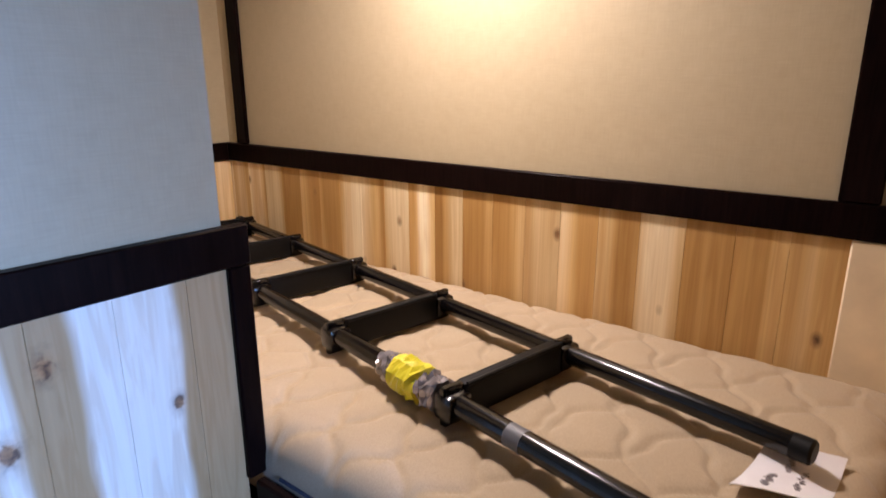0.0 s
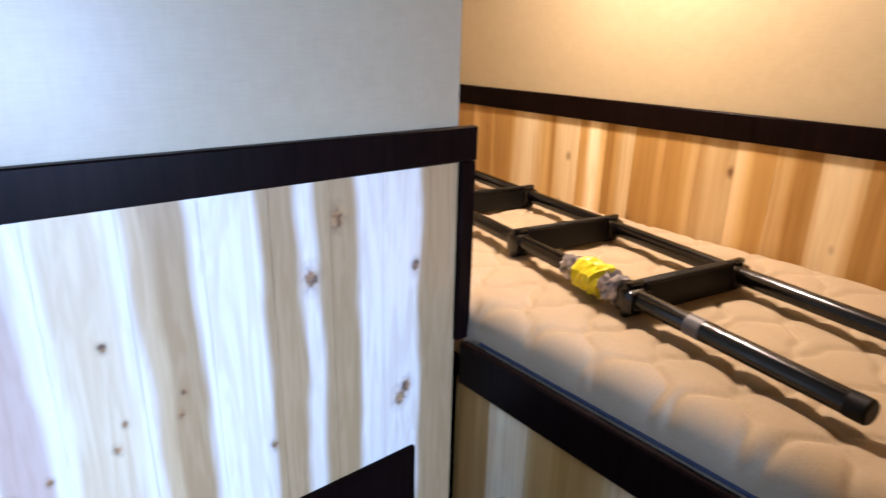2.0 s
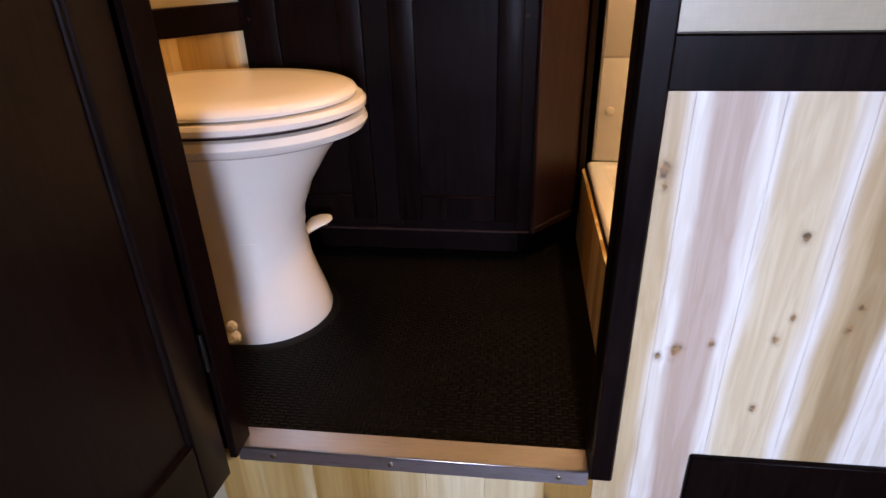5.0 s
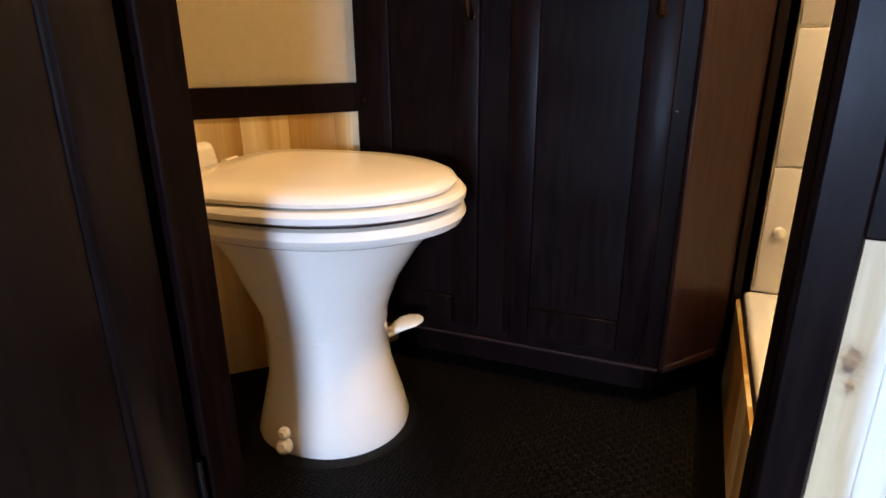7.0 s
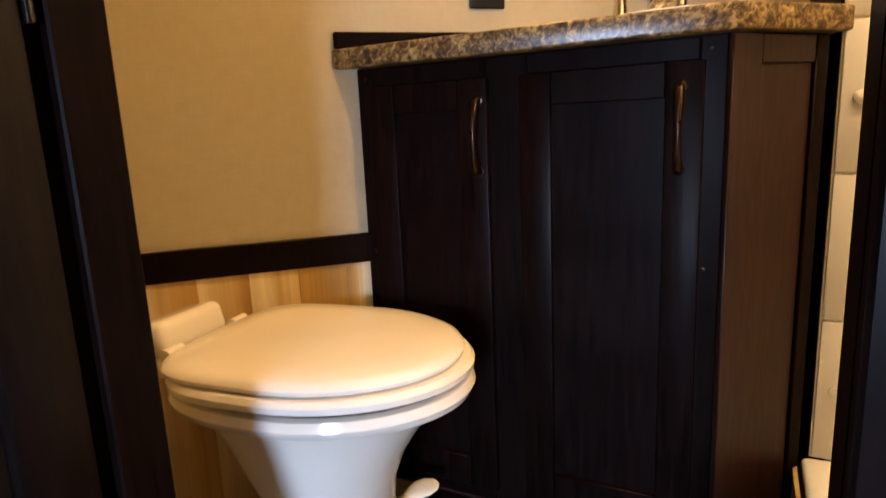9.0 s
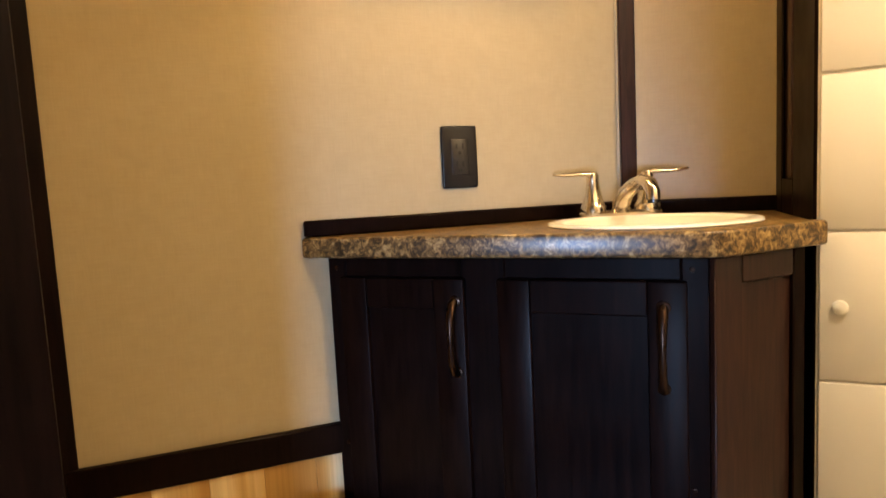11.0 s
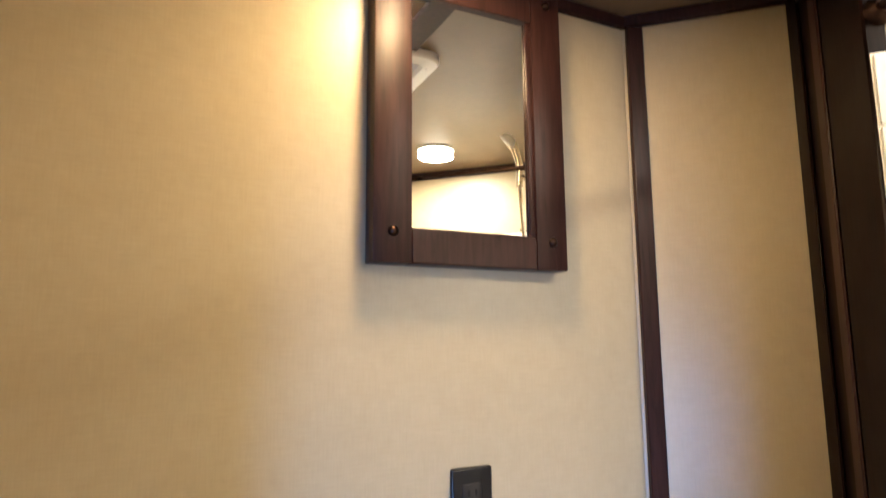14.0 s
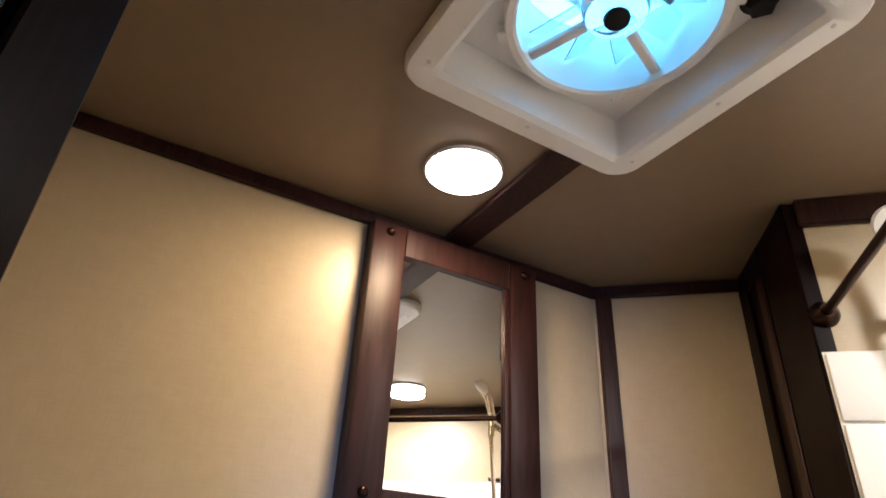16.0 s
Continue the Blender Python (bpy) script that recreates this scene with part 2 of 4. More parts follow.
def STREAKS(w, pl, tn, mv, br):
    edges = [(0.0, tn), (0.075, w), (0.108, mv), (0.172, w), (0.207, pl), (0.300, w), (0.325, tn), (0.355, br), (0.414, w), (0.534, br), (0.61, w), (0.65, br), (0.735, w), (0.892, br)]
    stops = []
    for k, (e, c) in enumerate(edges):
        if k:
            stops.append((e - 0.008, edges[k - 1][1]))
        stops.append((e + 0.008, c))
    return stops


CEDAR_HALL = material("hall_cedar_planks", partition_cedar)
CEDAR = material("cedar_planks", plank_wood((0.86, 0.74, 0.50), (0.64, 0.43, 0.175), (0.47, 0.275, 0.085), 0.02))
DARK = material("espresso_wood", dark_wood)
TRIM = material("walnut_trim", trim_brown)
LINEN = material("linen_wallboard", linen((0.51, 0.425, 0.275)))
# the walls' linen with the ceiling's shade put into a darker base
LINEN_CEIL_SHADED = material("shaded_linen_ceiling", linen((0.235, 0.17, 0.10)))
GRANITE = material("speckled_laminate", granite)
CERAMIC = material("cream_ceramic", porcelain((0.86, 0.80, 0.70), 0.12))
WHITE = material("white_plastic", porcelain((0.84, 0.83, 0.81), 0.28))
BASIN = material("white_glazed_basin", porcelain((0.92, 0.91, 0.88), 0.15))
SURROUND = material("white_surround", porcelain((0.85, 0.84, 0.82), 0.3))
NICKEL = material("brushed_nickel", metal((0.78, 0.70, 0.58), 0.2))
ALU = material("aluminium", metal((0.72, 0.72, 0.74), 0.34, True))
BRONZE = material("aged_bronze", metal((0.045, 0.026, 0.019), 0.32))
BLACKMETAL = material("black_enamel", plain((0.0035, 0.003, 0.0032), 0.17, 0.2))
BLACKRUBBER = material("black_rubber", plain((0.003, 0.0028, 0.0028), 0.55))
OUTLET = material("black_outlet_plastic", plain((0.014, 0.013, 0.013), 0.28))
SOCKET = material("dark_socket_face", plain((0.015, 0.013, 0.0125), 0.33))
SLOT = material("outlet_slot", plain((0.002, 0.002, 0.002), 0.8))
MIRROR = material("mirror_glass", plain((0.92, 0.92, 0.91), 0.008, 0.015, 6.0, 0.0, 1.0))
FLOOR = material("black_weave_floor", weave_floor)
HALLFLOOR = material("brown_plank_vinyl", plain((0.10, 0.06, 0.038), 0.4, 0.4, 12.0))
FABRIC = material("quilted_fabric", fabric)
BLUEFAB = material("navy_ticking", plain((0.035, 0.045, 0.085), 0.8, 0.3, 200.0))
MAPLE = material("pale_maple", plain((0.80, 0.66, 0.44), 0.45, 0.15, 14.0))
DOORWOOD = material("glossy_espresso", dark_wood)
DOORWOOD.node_tree.nodes["Principled BSDF"].inputs["Specular IOR Level"].default_value = 0.22
for m_low in (OUTLET, BLACKRUBBER):
    m_low.node_tree.nodes["Principled BSDF"].inputs["Specular IOR Level"].default_value = 0.22
PAPER = material("white_paper", plain((0.84, 0.82, 0.83), 0.7, 0.05))
INK = material("pencil_ink", plain((0.34, 0.32, 0.34), 0.8))
LABEL = material("grey_label", plain((0.13, 0.13, 0.14), 0.5))
YELLOW = material("yellow_tape", plain((0.80, 0.70, 0.02), 0.35, 0.2, 60.0, 0.4))
FOIL = material("clear_wrap", plain((0.55, 0.52, 0.56), 0.12, 0.5, 90.0, 0.8, 0.6))
GLOW = material("lamp_diffuser", glowing((1.0, 0.74, 0.46), 42.0))
# the vent lid emits blue itself, standing in for daylight from above
DOME_GLOW = material("vent_dome_glow", glowing((0.34, 0.80, 1.0), 5.0))
CLEARP = material("clear_plastic", clear((0.9, 0.97, 1.0), 0.08))
FRAMEMETAL = material("dark_window_frame", plain((0.02, 0.02, 0.02), 0.4))
SKYGLOW = material("outdoor_backdrop", glowing((0.75, 0.88, 1.0), 1.5))


# ---- mesh helpers ----
def bm_box(lo, hi, bevel=0.0, seg=1):
    bm = bmesh.new()
    bmesh.ops.create_cube(bm, size=1)
    lo, hi = Vector(lo), Vector(hi)
    for v in bm.verts:
        v.co = Vector([lo[k] + (v.co[k] + 0.5) * (hi[k] - lo[k]) for k in range(3)])
    if bevel:
        bmesh.ops.bevel(bm, geom=bm.edges[:], offset=bevel, segments=seg, profile=0.5, affect="EDGES")
    return bm


def bm_prism(outline, z0, z1, bevel=0.0, seg=2):
    """An upright prism over an outline of (x, y), counter-clockwise."""
    bm = bmesh.new()
    low = [bm.verts.new((x, y, z0)) for x, y in outline]
    top = [bm.verts.new((x, y, z1)) for x, y in outline]
    n = len(low)
    bm.faces.new(low[::-1])
    bm.faces.new(top)
    for k in range(n):
        bm.faces.new((low[k], low[(k + 1) % n], top[(k + 1) % n], top[k]))
    if bevel:
        bmesh.ops.bevel(bm, geom=bm.edges[:], offset=bevel, segments=seg, profile=0.5, affect="EDGES")
    return bm


def bm_tube(points, radius, sides=14, cap=True):
    """A round bar along points; radius is a number or one for each point."""
    bm = bmesh.new()
    pts = [Vector(p) for p in points]
    rad = radius if isinstance(radius, (list, tuple)) else [radius] * len(pts)
    rings, ref = [], None
    for k, p in enumerate(pts):
        d = (pts[min(k + 1, len(pts) - 1)] - pts[max(k - 1, 0)]).normalized()
        if ref is None:
            ref = Vector((0, 0, 1)) if abs(d.z) < 0.9 else Vector((1, 0, 0))
        side = d.cross(ref).normalized()
        ref = side.cross(d).normalized()
        rings.append([bm.verts.new(p + rad[k] * (math.cos(a) * side + math.sin(a) * ref)) for a in [2 * math.pi * j / sides for j in range(sides)]])
    for a, b in zip(rings, rings[1:]):
        for j in range(sides):
            bm.faces.new((a[j], a[(j + 1) % sides], b[(j + 1) % sides], b[j]))
    if cap:
        bm.faces.new(rings[0][::-1])
        bm.faces.new(rings[-1])
    bmesh.ops.recalc_face_normals(bm, faces=bm.faces)
    return bm


def bm_loft(rings):
    """Closed rings of equal count joined into a skin, with both ends capped."""
    bm = bmesh.new()
    rs = [[bm.verts.new(p) for p in r] for r in rings]
    n = len(rs[0])
    for a, b in zip(rs, rs[1:]):
        for j in range(n):
            bm.faces.new((a[j], a[(j + 1) % n], b[(j + 1) % n], b[j]))
    bm.faces.new(rs[0][::-1])
    bm.faces.new(rs[-1])
    bmesh.ops.recalc_face_normals(bm, faces=bm.faces)
    return bm


def bm_lathe(profile, sides=32):
    """(r, z) pairs turned round z."""
    return bm_loft([[(max(r, 1e-4) * math.cos(a), max(r, 1e-4) * math.sin(a), z) for a in [2 * math.pi * j / sides for j in range(sides)]] for r, z in profile])


def bm_move(bm, m):
    bmesh.ops.transform(bm, matrix=m, verts=bm.verts)
    return bm


def bm_join(*bms):
    out = bmesh.new()
    for b in bms:
        me = bpy.data.meshes.new("tmp")
        b.to_mesh(me)
        b.free()
        out.from_mesh(me)
        bpy.data.meshes.remove(me)
    return out


def mesh_of(name, bm, mat, smooth=False):
    me = bpy.data.meshes.new(name)
    bm.to_mesh(me)
    bm.free()
    me.materials.append(mat)
    if smooth:
        me.shade_smooth()
        me.set_sharp_from_angle(angle=radians(38))
    return me


def part(name, bm, mat, parent, label="", smooth=True):
    ob = new(name, mesh_of(name, bm, mat, smooth))
    ob.parent = parent
    if label:
        ob["label"] = label
    return ob


def thing(name, label, category, m=None, group=""):
    ob = new(name)
    ob.empty_display_size = 0.05
    if m is not None:
        ob.matrix_world = m
    return tagged(ob, label, category, group)


def solid(name, bm, mat, label, category, kind="", smooth=True, group=""):
    return tagged(new(name, mesh_of(name, bm, mat, smooth)), label, category, group, kind)


def structure(name, bm, mat, label, category, smooth=False):
    return solid(name, bm, mat, label, category, "structure", smooth)


def frame_on(origin, along, normal):
    """A pose whose x runs along a wall, y points out of it, z up."""
    a, n = Vector(along).normalized(), Vector(normal).normalized()
    return Matrix(((a.x, n.x, 0, origin[0]), (a.y, n.y, 0, origin[1]), (0, 0, 1, origin[2]), (0, 0, 0, 1)))


PLANK = 0.089
plank_meshes = {}


def planks(parent, m, length, z0, z1, first=0.0, proud=0.006, mat=None):
    """Upright tongue-and-groove boards on a wall: x along it, y out of it; each is an object of its own."""
    x = -first
    while x < length - 1e-4:
        a, b = max(x, 0.0), min(x + PLANK, length)
        x += PLANK
        if b - a < 0.006:
            continue
        key = (round(b - a, 3), round(z1 - z0, 3), proud, mat)
        if key not in plank_meshes:
            w, c = b - a, min(0.0007, (b - a) / 4)
            outline = [(0.0001, -0.004), (w - 0.0001, -0.004), (w - 0.0001, proud - c), (w - c, proud), (c, proud), (0.0001, proud - c)]
            plank_meshes[key] = mesh_of("plank", bm_prism(outline, 0, z1 - z0), mat or CEDAR)
        ob = new("plank", plank_meshes[key])
        ob.parent = parent
        ob.matrix_world = m @ Matrix.Translation((a, 0, z0))


def board(name, m, x0, x1, z0, z1, depth, mat, label, category="trim", bevel=0.003, y0=0.0):
    """A board on a wall, x along it and y out of it, as a piece of the setting."""
    ob = structure(name, bm_box((x0, y0, z0), (x1, y0 + depth, z1), bevel), mat, label, category, True)
    ob.matrix_world = m
    return ob


# ---- the hall ----
structure("floor_hall", bm_box((HALL_X0, HALL_Y, -0.04), (1.9, 0.0, 0.0)), HALLFLOOR, "brown plank floor of the narrow hall", "floor")
def bm_ring_plate(outer, inner, z0, z1):
    """A flat plate over an outline with one hole in it."""
    bm = bmesh.new()
    loops = []
    for pts in (outer, inner):
        vs = [bm.verts.new((x, y, z1)) for x, y in pts]
        loops.append([bm.edges.new((vs[k], vs[(k + 1) % len(vs)])) for k in range(len(vs))])
    bmesh.ops.triangle_fill(bm, use_beauty=True, use_dissolve=False, edges=loops[0] + loops[1])
    ex = bmesh.ops.extrude_face_region(bm, geom=bm.faces[:])
    bmesh.ops.translate(bm, vec=(0, 0, z0 - z1), verts=[v for v in ex["geom"] if isinstance(v, bmesh.types.BMVert)])
    bmesh.ops.recalc_face_normals(bm, faces=bm.faces)
    return bm


VENT = Vector((-0.138, 0.356))


def square(cx, cy, half, turn):
    return [(cx + half * (a * math.cos(turn) - b * math.sin(turn)), cy + half * (a * math.sin(turn) + b * math.cos(turn))) for a, b in ((-1, -1), (1, -1), (1, 1), (-1, 1))]


structure("ceiling", bm_ring_plate([(HALL_X0 - 0.1, HALL_Y - 0.1), (1.75, HALL_Y - 0.1), (1.75, 1.3), (HALL_X0 - 0.1, 1.3)], square(VENT.x, VENT.y, 0.165, radians(45)), CEIL, CEIL + 0.03), LINEN_CEIL_SHADED, "linen-textured ceiling board with a square vent opening, its shade put into a darker colour", "ceiling")


def wall(name, m, length, z0, z1, label, thick=0.04, mat=None):
    ob = structure(name, bm_box((0, -thick, z0), (length, 0, z1)), mat or LINEN, label, "wall")
    ob.matrix_world = m
    return ob


# partition between hall and bathroom, with the doorway through it
pieces = [bm_box((DOOR_R + 0.012, 0, 0), (0.808, 0.04, CEIL)), bm_box((HALL_X0, 0, 0), (DOOR_L - 0.060, 0.04, CEIL)),
          bm_box((DOOR_L - 0.060, 0, 2.03), (DOOR_R + 0.012, 0.04, CEIL)), bm_box((DOOR_L - 0.060, 0, 0), (DOOR_R + 0.012, 0.04, 0.168))]
partition = structure("wall_partition", bm_join(*pieces), LINEN, "pale linen wallboard partition with cedar plank wainscot", "wall")
MP = frame_on((0.808, 0, 0), (-1, 0, 0), (0, -1, 0))
planks(partition, MP, 0.808 - 0.072, 0.0, 0.762, 0.03, mat=CEDAR_HALL)
planks(partition, frame_on((0.072, 0, 0), (-1, 0, 0), (0, -1, 0)), 0.58, 0.0, 0.196, 0.02)
board("chair_rail", MP, -0.030, 0.808 - 0.094, 0.760, 0.815, 0.016, DARK, "espresso-stained chair rail above cedar planks", bevel=0.002)
board("trim_corner", MP, -0.030, 0.003, 0.440, 0.760, 0.015, DARK, "espresso-stained corner strip beside the bunk")
board("baseboard", MP, 0.808 - 0.720, 0.808 - 0.197, 0.0, 0.261, 0.014, DARK, "espresso-stained tall base board below cedar planks", "baseboard")

# door frame
board("trim_casing", MP, 0.808 - 0.0965, 0.808 - DOOR_R, 0.205, 2.07, 0.017, DARK, "espresso-stained door casing")
board("trim_casing", MP, 0.808 - DOOR_L + 0.0125, 0.808 - DOOR_L + 0.090, 0.2155, 2.02, 0.014, DARK, "espresso-stained door casing on the hinge side")
board("trim_casing", MP, 0.808 - DOOR_R + 0.001, 0.808 - DOOR_L + 0.05, 2.02, 2.07, 0.016, DARK, "espresso-stained head casing")
structure("trim_jamb", bm_box((DOOR_R, 0.0005, 0.212), (DOOR_R + 0.012, 0.0445, 2.03), 0.002), DARK, "espresso-stained door jamb", "trim")
structure("trim_jamb", bm_box((DOOR_L - 0.012, -0.034, 0.2155), (DOOR_L, 0.016, 2.02), 0.002), DARK, "espresso-stained door jamb", "trim")
structure("trim_jamb", bm_box((DOOR_L, 0.001, 2.008), (DOOR_R, 0.040, 2.02), 0.002), DARK, "espresso-stained head jamb", "trim")

# closing walls
structure("floor_bath", bm_prism([(-0.95, 0.002), (0.808, 0.002), (0.808, 1.10), (-0.95, 1.10)], 0.168, FLOOR_BATH), FLOOR, "black woven-look vinyl floor in the raised bathroom", "floor")
MM = frame_on((PANEL_X0, MA.y + MDIR.y * MLEN, 0), -MDIR, MNOR)      # x runs from the sink corner towards the toilet
mirror_wall = wall("wall_mirror", MM, MLEN + 0.02, FLOOR_BATH, CEIL, "tan linen wallboard behind the mirror with cedar wainscot")
wall("wall_sink", frame_on((POST_X + 0.02, PANEL_Y, 0), (-1, 0, 0), (0, -1, 0)), POST_X + 0.02 - PANEL_X0 + 0.02, FLOOR_BATH, CEIL, "tan linen wallboard beside the sink")
wall("wall_toilet", frame_on((MA.x, MA.y + 0.01, 0), (0, -1, 0), (1, 0, 0)), 0.31, FLOOR_BATH, CEIL, "tan linen wallboard behind the toilet")
wall("wall_shower_end", frame_on((0.85, SHOWER_Y, 0), (-1, 0, 0), (0, -1, 0)), 0.85 - POST_X - 0.006, FLOOR_BATH, CEIL, "tan linen wallboard over the shower surround", 0.03)
wall("wall_shower_side", frame_on((0.785, 0.04, 0), (0, 1, 0), (-1, 0, 0)), 1.08, 0.0, CEIL, "linen wallboard between shower and bunk", 0.03)
wall("wall_hall_west", frame_on((HALL_X0, 0.0, 0), (0, -1, 0), (1, 0, 0)), -HALL_Y, 0, CEIL, "pale linen wallboard")
wall("wall_hall_east", frame_on((BUNK_X, HALL_Y, 0), (0, 1, 0), (-1, 0, 0)), -HALL_Y - 0.752, 0, CEIL, "pale linen wallboard beside the bunk")
WX0, WX1, WZ0, WZ1 = -0.1, 0.8, 0.85, 1.65
south = [bm_box((HALL_X0, HALL_Y - 0.04, 0), (WX0, HALL_Y, CEIL)), bm_box((WX1, HALL_Y - 0.04, 0), (1.0, HALL_Y, CEIL)),
         bm_box((WX0, HALL_Y - 0.04, 0), (WX1, HALL_Y, WZ0)), bm_box((WX0, HALL_Y - 0.04, WZ1), (WX1, HALL_Y, CEIL))]
structure("wall_hall_south", bm_join(*south), LINEN, "pale linen wallboard with a window opening", "wall")
window = structure("window_1", bm_ring_plate([(WX0, WZ0), (WX1, WZ0), (WX1, WZ1), (WX0, WZ1)], [(WX0 + 0.03, WZ0 + 0.03), (WX1 - 0.03, WZ0 + 0.03), (WX1 - 0.03, WZ1 - 0.03), (WX0 + 0.03, WZ1 - 0.03)], -0.02, 0.02), FRAMEMETAL, "dark-framed hall window", "window")
window.matrix_world = Matrix(((1, 0, 0, 0), (0, 0, 1, HALL_Y - 0.03), (0, 1, 0, 0), (0, 0, 0, 1)))
structure("backdrop", bm_box((-2, HALL_Y - 1.2, 0.2), (2.8, HALL_Y - 1.18, 2.6)), SKYGLOW, "bright overcast daylight outside the window", "backdrop")

# bathroom wainscot and trims
vanity_s = (-0.628 - MA.x) / MDIR.x
WAIN0 = MLEN - vanity_s
planks(mirror_wall, MM @ Matrix.Translation((WAIN0, 0, 0)), vanity_s, FLOOR_BATH, 0.740, 0.03)
board("chair_rail", MM, WAIN0 - 0.004, MLEN, 0.738, 0.793, 0.014, DARK, "espresso-stained chair rail behind the toilet", bevel=0.002)
board("trim_ceiling", MM, 0.0, MLEN, 2.128, CEIL - 0.001, 0.013, TRIM, "walnut-stained strip along the ceiling")
MS = frame_on((POST_X, PANEL_Y, 0), (-1, 0, 0), (0, -1, 0))
board("trim_ceiling", MS, 0.0, POST_X - PANEL_X0, 2.128, CEIL - 0.001, 0.013, TRIM, "walnut-stained strip along the ceiling")
corner = structure("trim_corner", bm_box((-0.016, -0.006, 1.158), (0.016, 0.008, 2.128), 0.002), TRIM, "walnut-stained strip in the sink corner", "trim", True)
corner.matrix_world = frame_on((PANEL_X0 + 0.022, PANEL_Y - 0.003, 0), (-math.cos(TH / 2), -math.sin(TH / 2), 0), (math.sin(TH / 2), -math.cos(TH / 2), 0))
corner = structure("trim_corner", bm_box((-0.012, -0.006, FLOOR_BATH), (0.012, 0.008, 2.128), 0.002), DARK, "espresso-stained strip in the toilet corner", "trim", True)
corner.matrix_world = frame_on((MA.x + 0.004, MA.y + 0.002, 0), (-math.cos(TH + 0.4), -math.sin(TH + 0.4), 0), (math.sin(TH + 0.4), -math.cos(TH + 0.4), 0))
board("trim_ceiling", frame_on((0.785, SHOWER_Y, 0), (-1, 0, 0), (0, -1, 0)), 0.0, 0.785 - POST_X - 0.02, 2.105, CEIL - 0.001, 0.013, TRIM, "walnut-stained strip along the shower ceiling")
board("trim_ceiling", frame_on((0.785, 0.046, 0), (0, 1, 0), (-1, 0, 0)), 0.0, SHOWER_Y - 0.06, 2.127, CEIL - 0.001, 0.013, TRIM, "walnut-stained strip along the shower ceiling")
# ceiling batten, square to the mirror wall, running under the vent
BAT_S = 0.695
bp = MA + MDIR * BAT_S
reach = (Vector((VENT.x, VENT.y, 0)) - MA).dot(MNOR) - 0.203
for b0, b1 in ((0.014, reach - 0.001), (reach + 0.407, 0.86)):
    batten = structure("trim_batten", bm_box((-0.029, b0, CEIL - 0.012), (0.029, b1, CEIL - 0.0005), 0.003), TRIM, "dark walnut batten across the ceiling", "trim", True)
    batten.matrix_world = Matrix(((-MDIR.x, MNOR.x, 0, bp.x), (-MDIR.y, MNOR.y, 0, bp.y), (0, 0, 1, 0), (0, 0, 0, 1)))

# end of the shower partition: a dark framed panel
post = thing("shower_post", "espresso-stained framed end panel between sink and shower", "panel", frame_on((POST_X, SHOWER_Y, 0), (-0.075, 1, 0), (-1, -0.075, 0)))
post["kind"] = "structure"
PD = PANEL_Y - SHOWER_Y
part("core", bm_box((0.0, -0.028, FLOOR_BATH), (PD, -0.006, CEIL - 0.001)), DARK, post)
part("stile", bm_box((-0.004, -0.028, FLOOR_BATH), (0.140, 0.0, CEIL - 0.001), 0.003), DARK, post)
part("stile", bm_box((0.235, -0.006, FLOOR_BATH), (PD, 0.0, CEIL - 0.001), 0.002), DARK, post)
part("strip", bm_box((0.152, -0.006, 1.19), (0.185, 0.0, 2.10), 0.003), TRIM, post)
part("rail", bm_box((0.140, -0.006, 1.128), (0.235, 0.0, 1.19), 0.002), DARK, post)
part("rail", bm_box((0.140, -0.006, 2.10), (0.235, 0.0, CEIL - 0.001), 0.002), DARK, post)

# ---- bunk ----
MF = frame_on((BUNK_X + 0.008, -0.752, 0), (0, 1, 0), (-1, 0, 0))
bunk_front = structure("wall_bunk_front", bm_box((BUNK_X + 0.008, -0.752, 0), (BUNK_X + 0.04, 0.0, 0.40)), LINEN, "cedar plank front below the bunk", "wall")
planks(bunk_front, MF, 0.752, 0.0, 0.36, 0.05)
board("trim_bunk", MF, 0.0255, 0.735, 0.357, 0.440, 0.018, DARK, "espresso-stained bunk front board", bevel=0.004)
structure("trim_post", bm_box((0.795, -0.83, 0.0), (0.86, -0.727, CEIL - 0.001), 0.004), DARK, "espresso-stained post at the bunk opening", "trim")
structure("floor_bunk", bm_box((BUNK_X + 0.04, BUNK_Y0, 0.36), (BUNK_BACK, BUNK_Y1, 0.398)), TRIM, "plywood bunk deck", "floor")
MB = frame_on((BUNK_BACK, BUNK_Y0, 0), (0, 1, 0), (-1, 0, 0))
back = wall("wall_bunk_back", MB, BUNK_Y1 - BUNK_Y0, 0.0, 1.60, "pale linen wallboard and cedar wainscot behind the bunk")
planks(back, MB, BUNK_Y1 - BUNK_Y0, 0.40, 0.745, 0.02)
board("trim_corner", MB, -0.735 - BUNK_Y0, -0.630 - BUNK_Y0, 0.40, 0.742, 0.012, MAPLE, "pale bare-wood board at the end of the bunk wall")
ME0 = frame_on((BUNK_X + 0.03, BUNK_Y0, 0), (1, 0, 0), (0, 1, 0))
end0 = wall("wall_bunk_foot", ME0, BUNK_BACK - BUNK_X - 0.03, 0.0, 1.60, "pale linen wallboard and cedar wainscot at the bunk's end")
planks(end0, ME0, BUNK_BACK - BUNK_X - 0.037, 0.40, 0.745, 0.0)
ME1 = frame_on((BUNK_BACK, BUNK_Y1, 0), (-1, 0, 0), (0, -1, 0))
end1 = wall("wall_bunk_head", ME1, BUNK_BACK - BUNK_X, 0.0, 1.60, "pale linen wallboard and cedar wainscot at the bunk's head")
planks(end1, ME1 @ Matrix.Translation((0.007, 0, 0)), BUNK_BACK - BUNK_X - 0.02, 0.40, 0.745, 0.0)
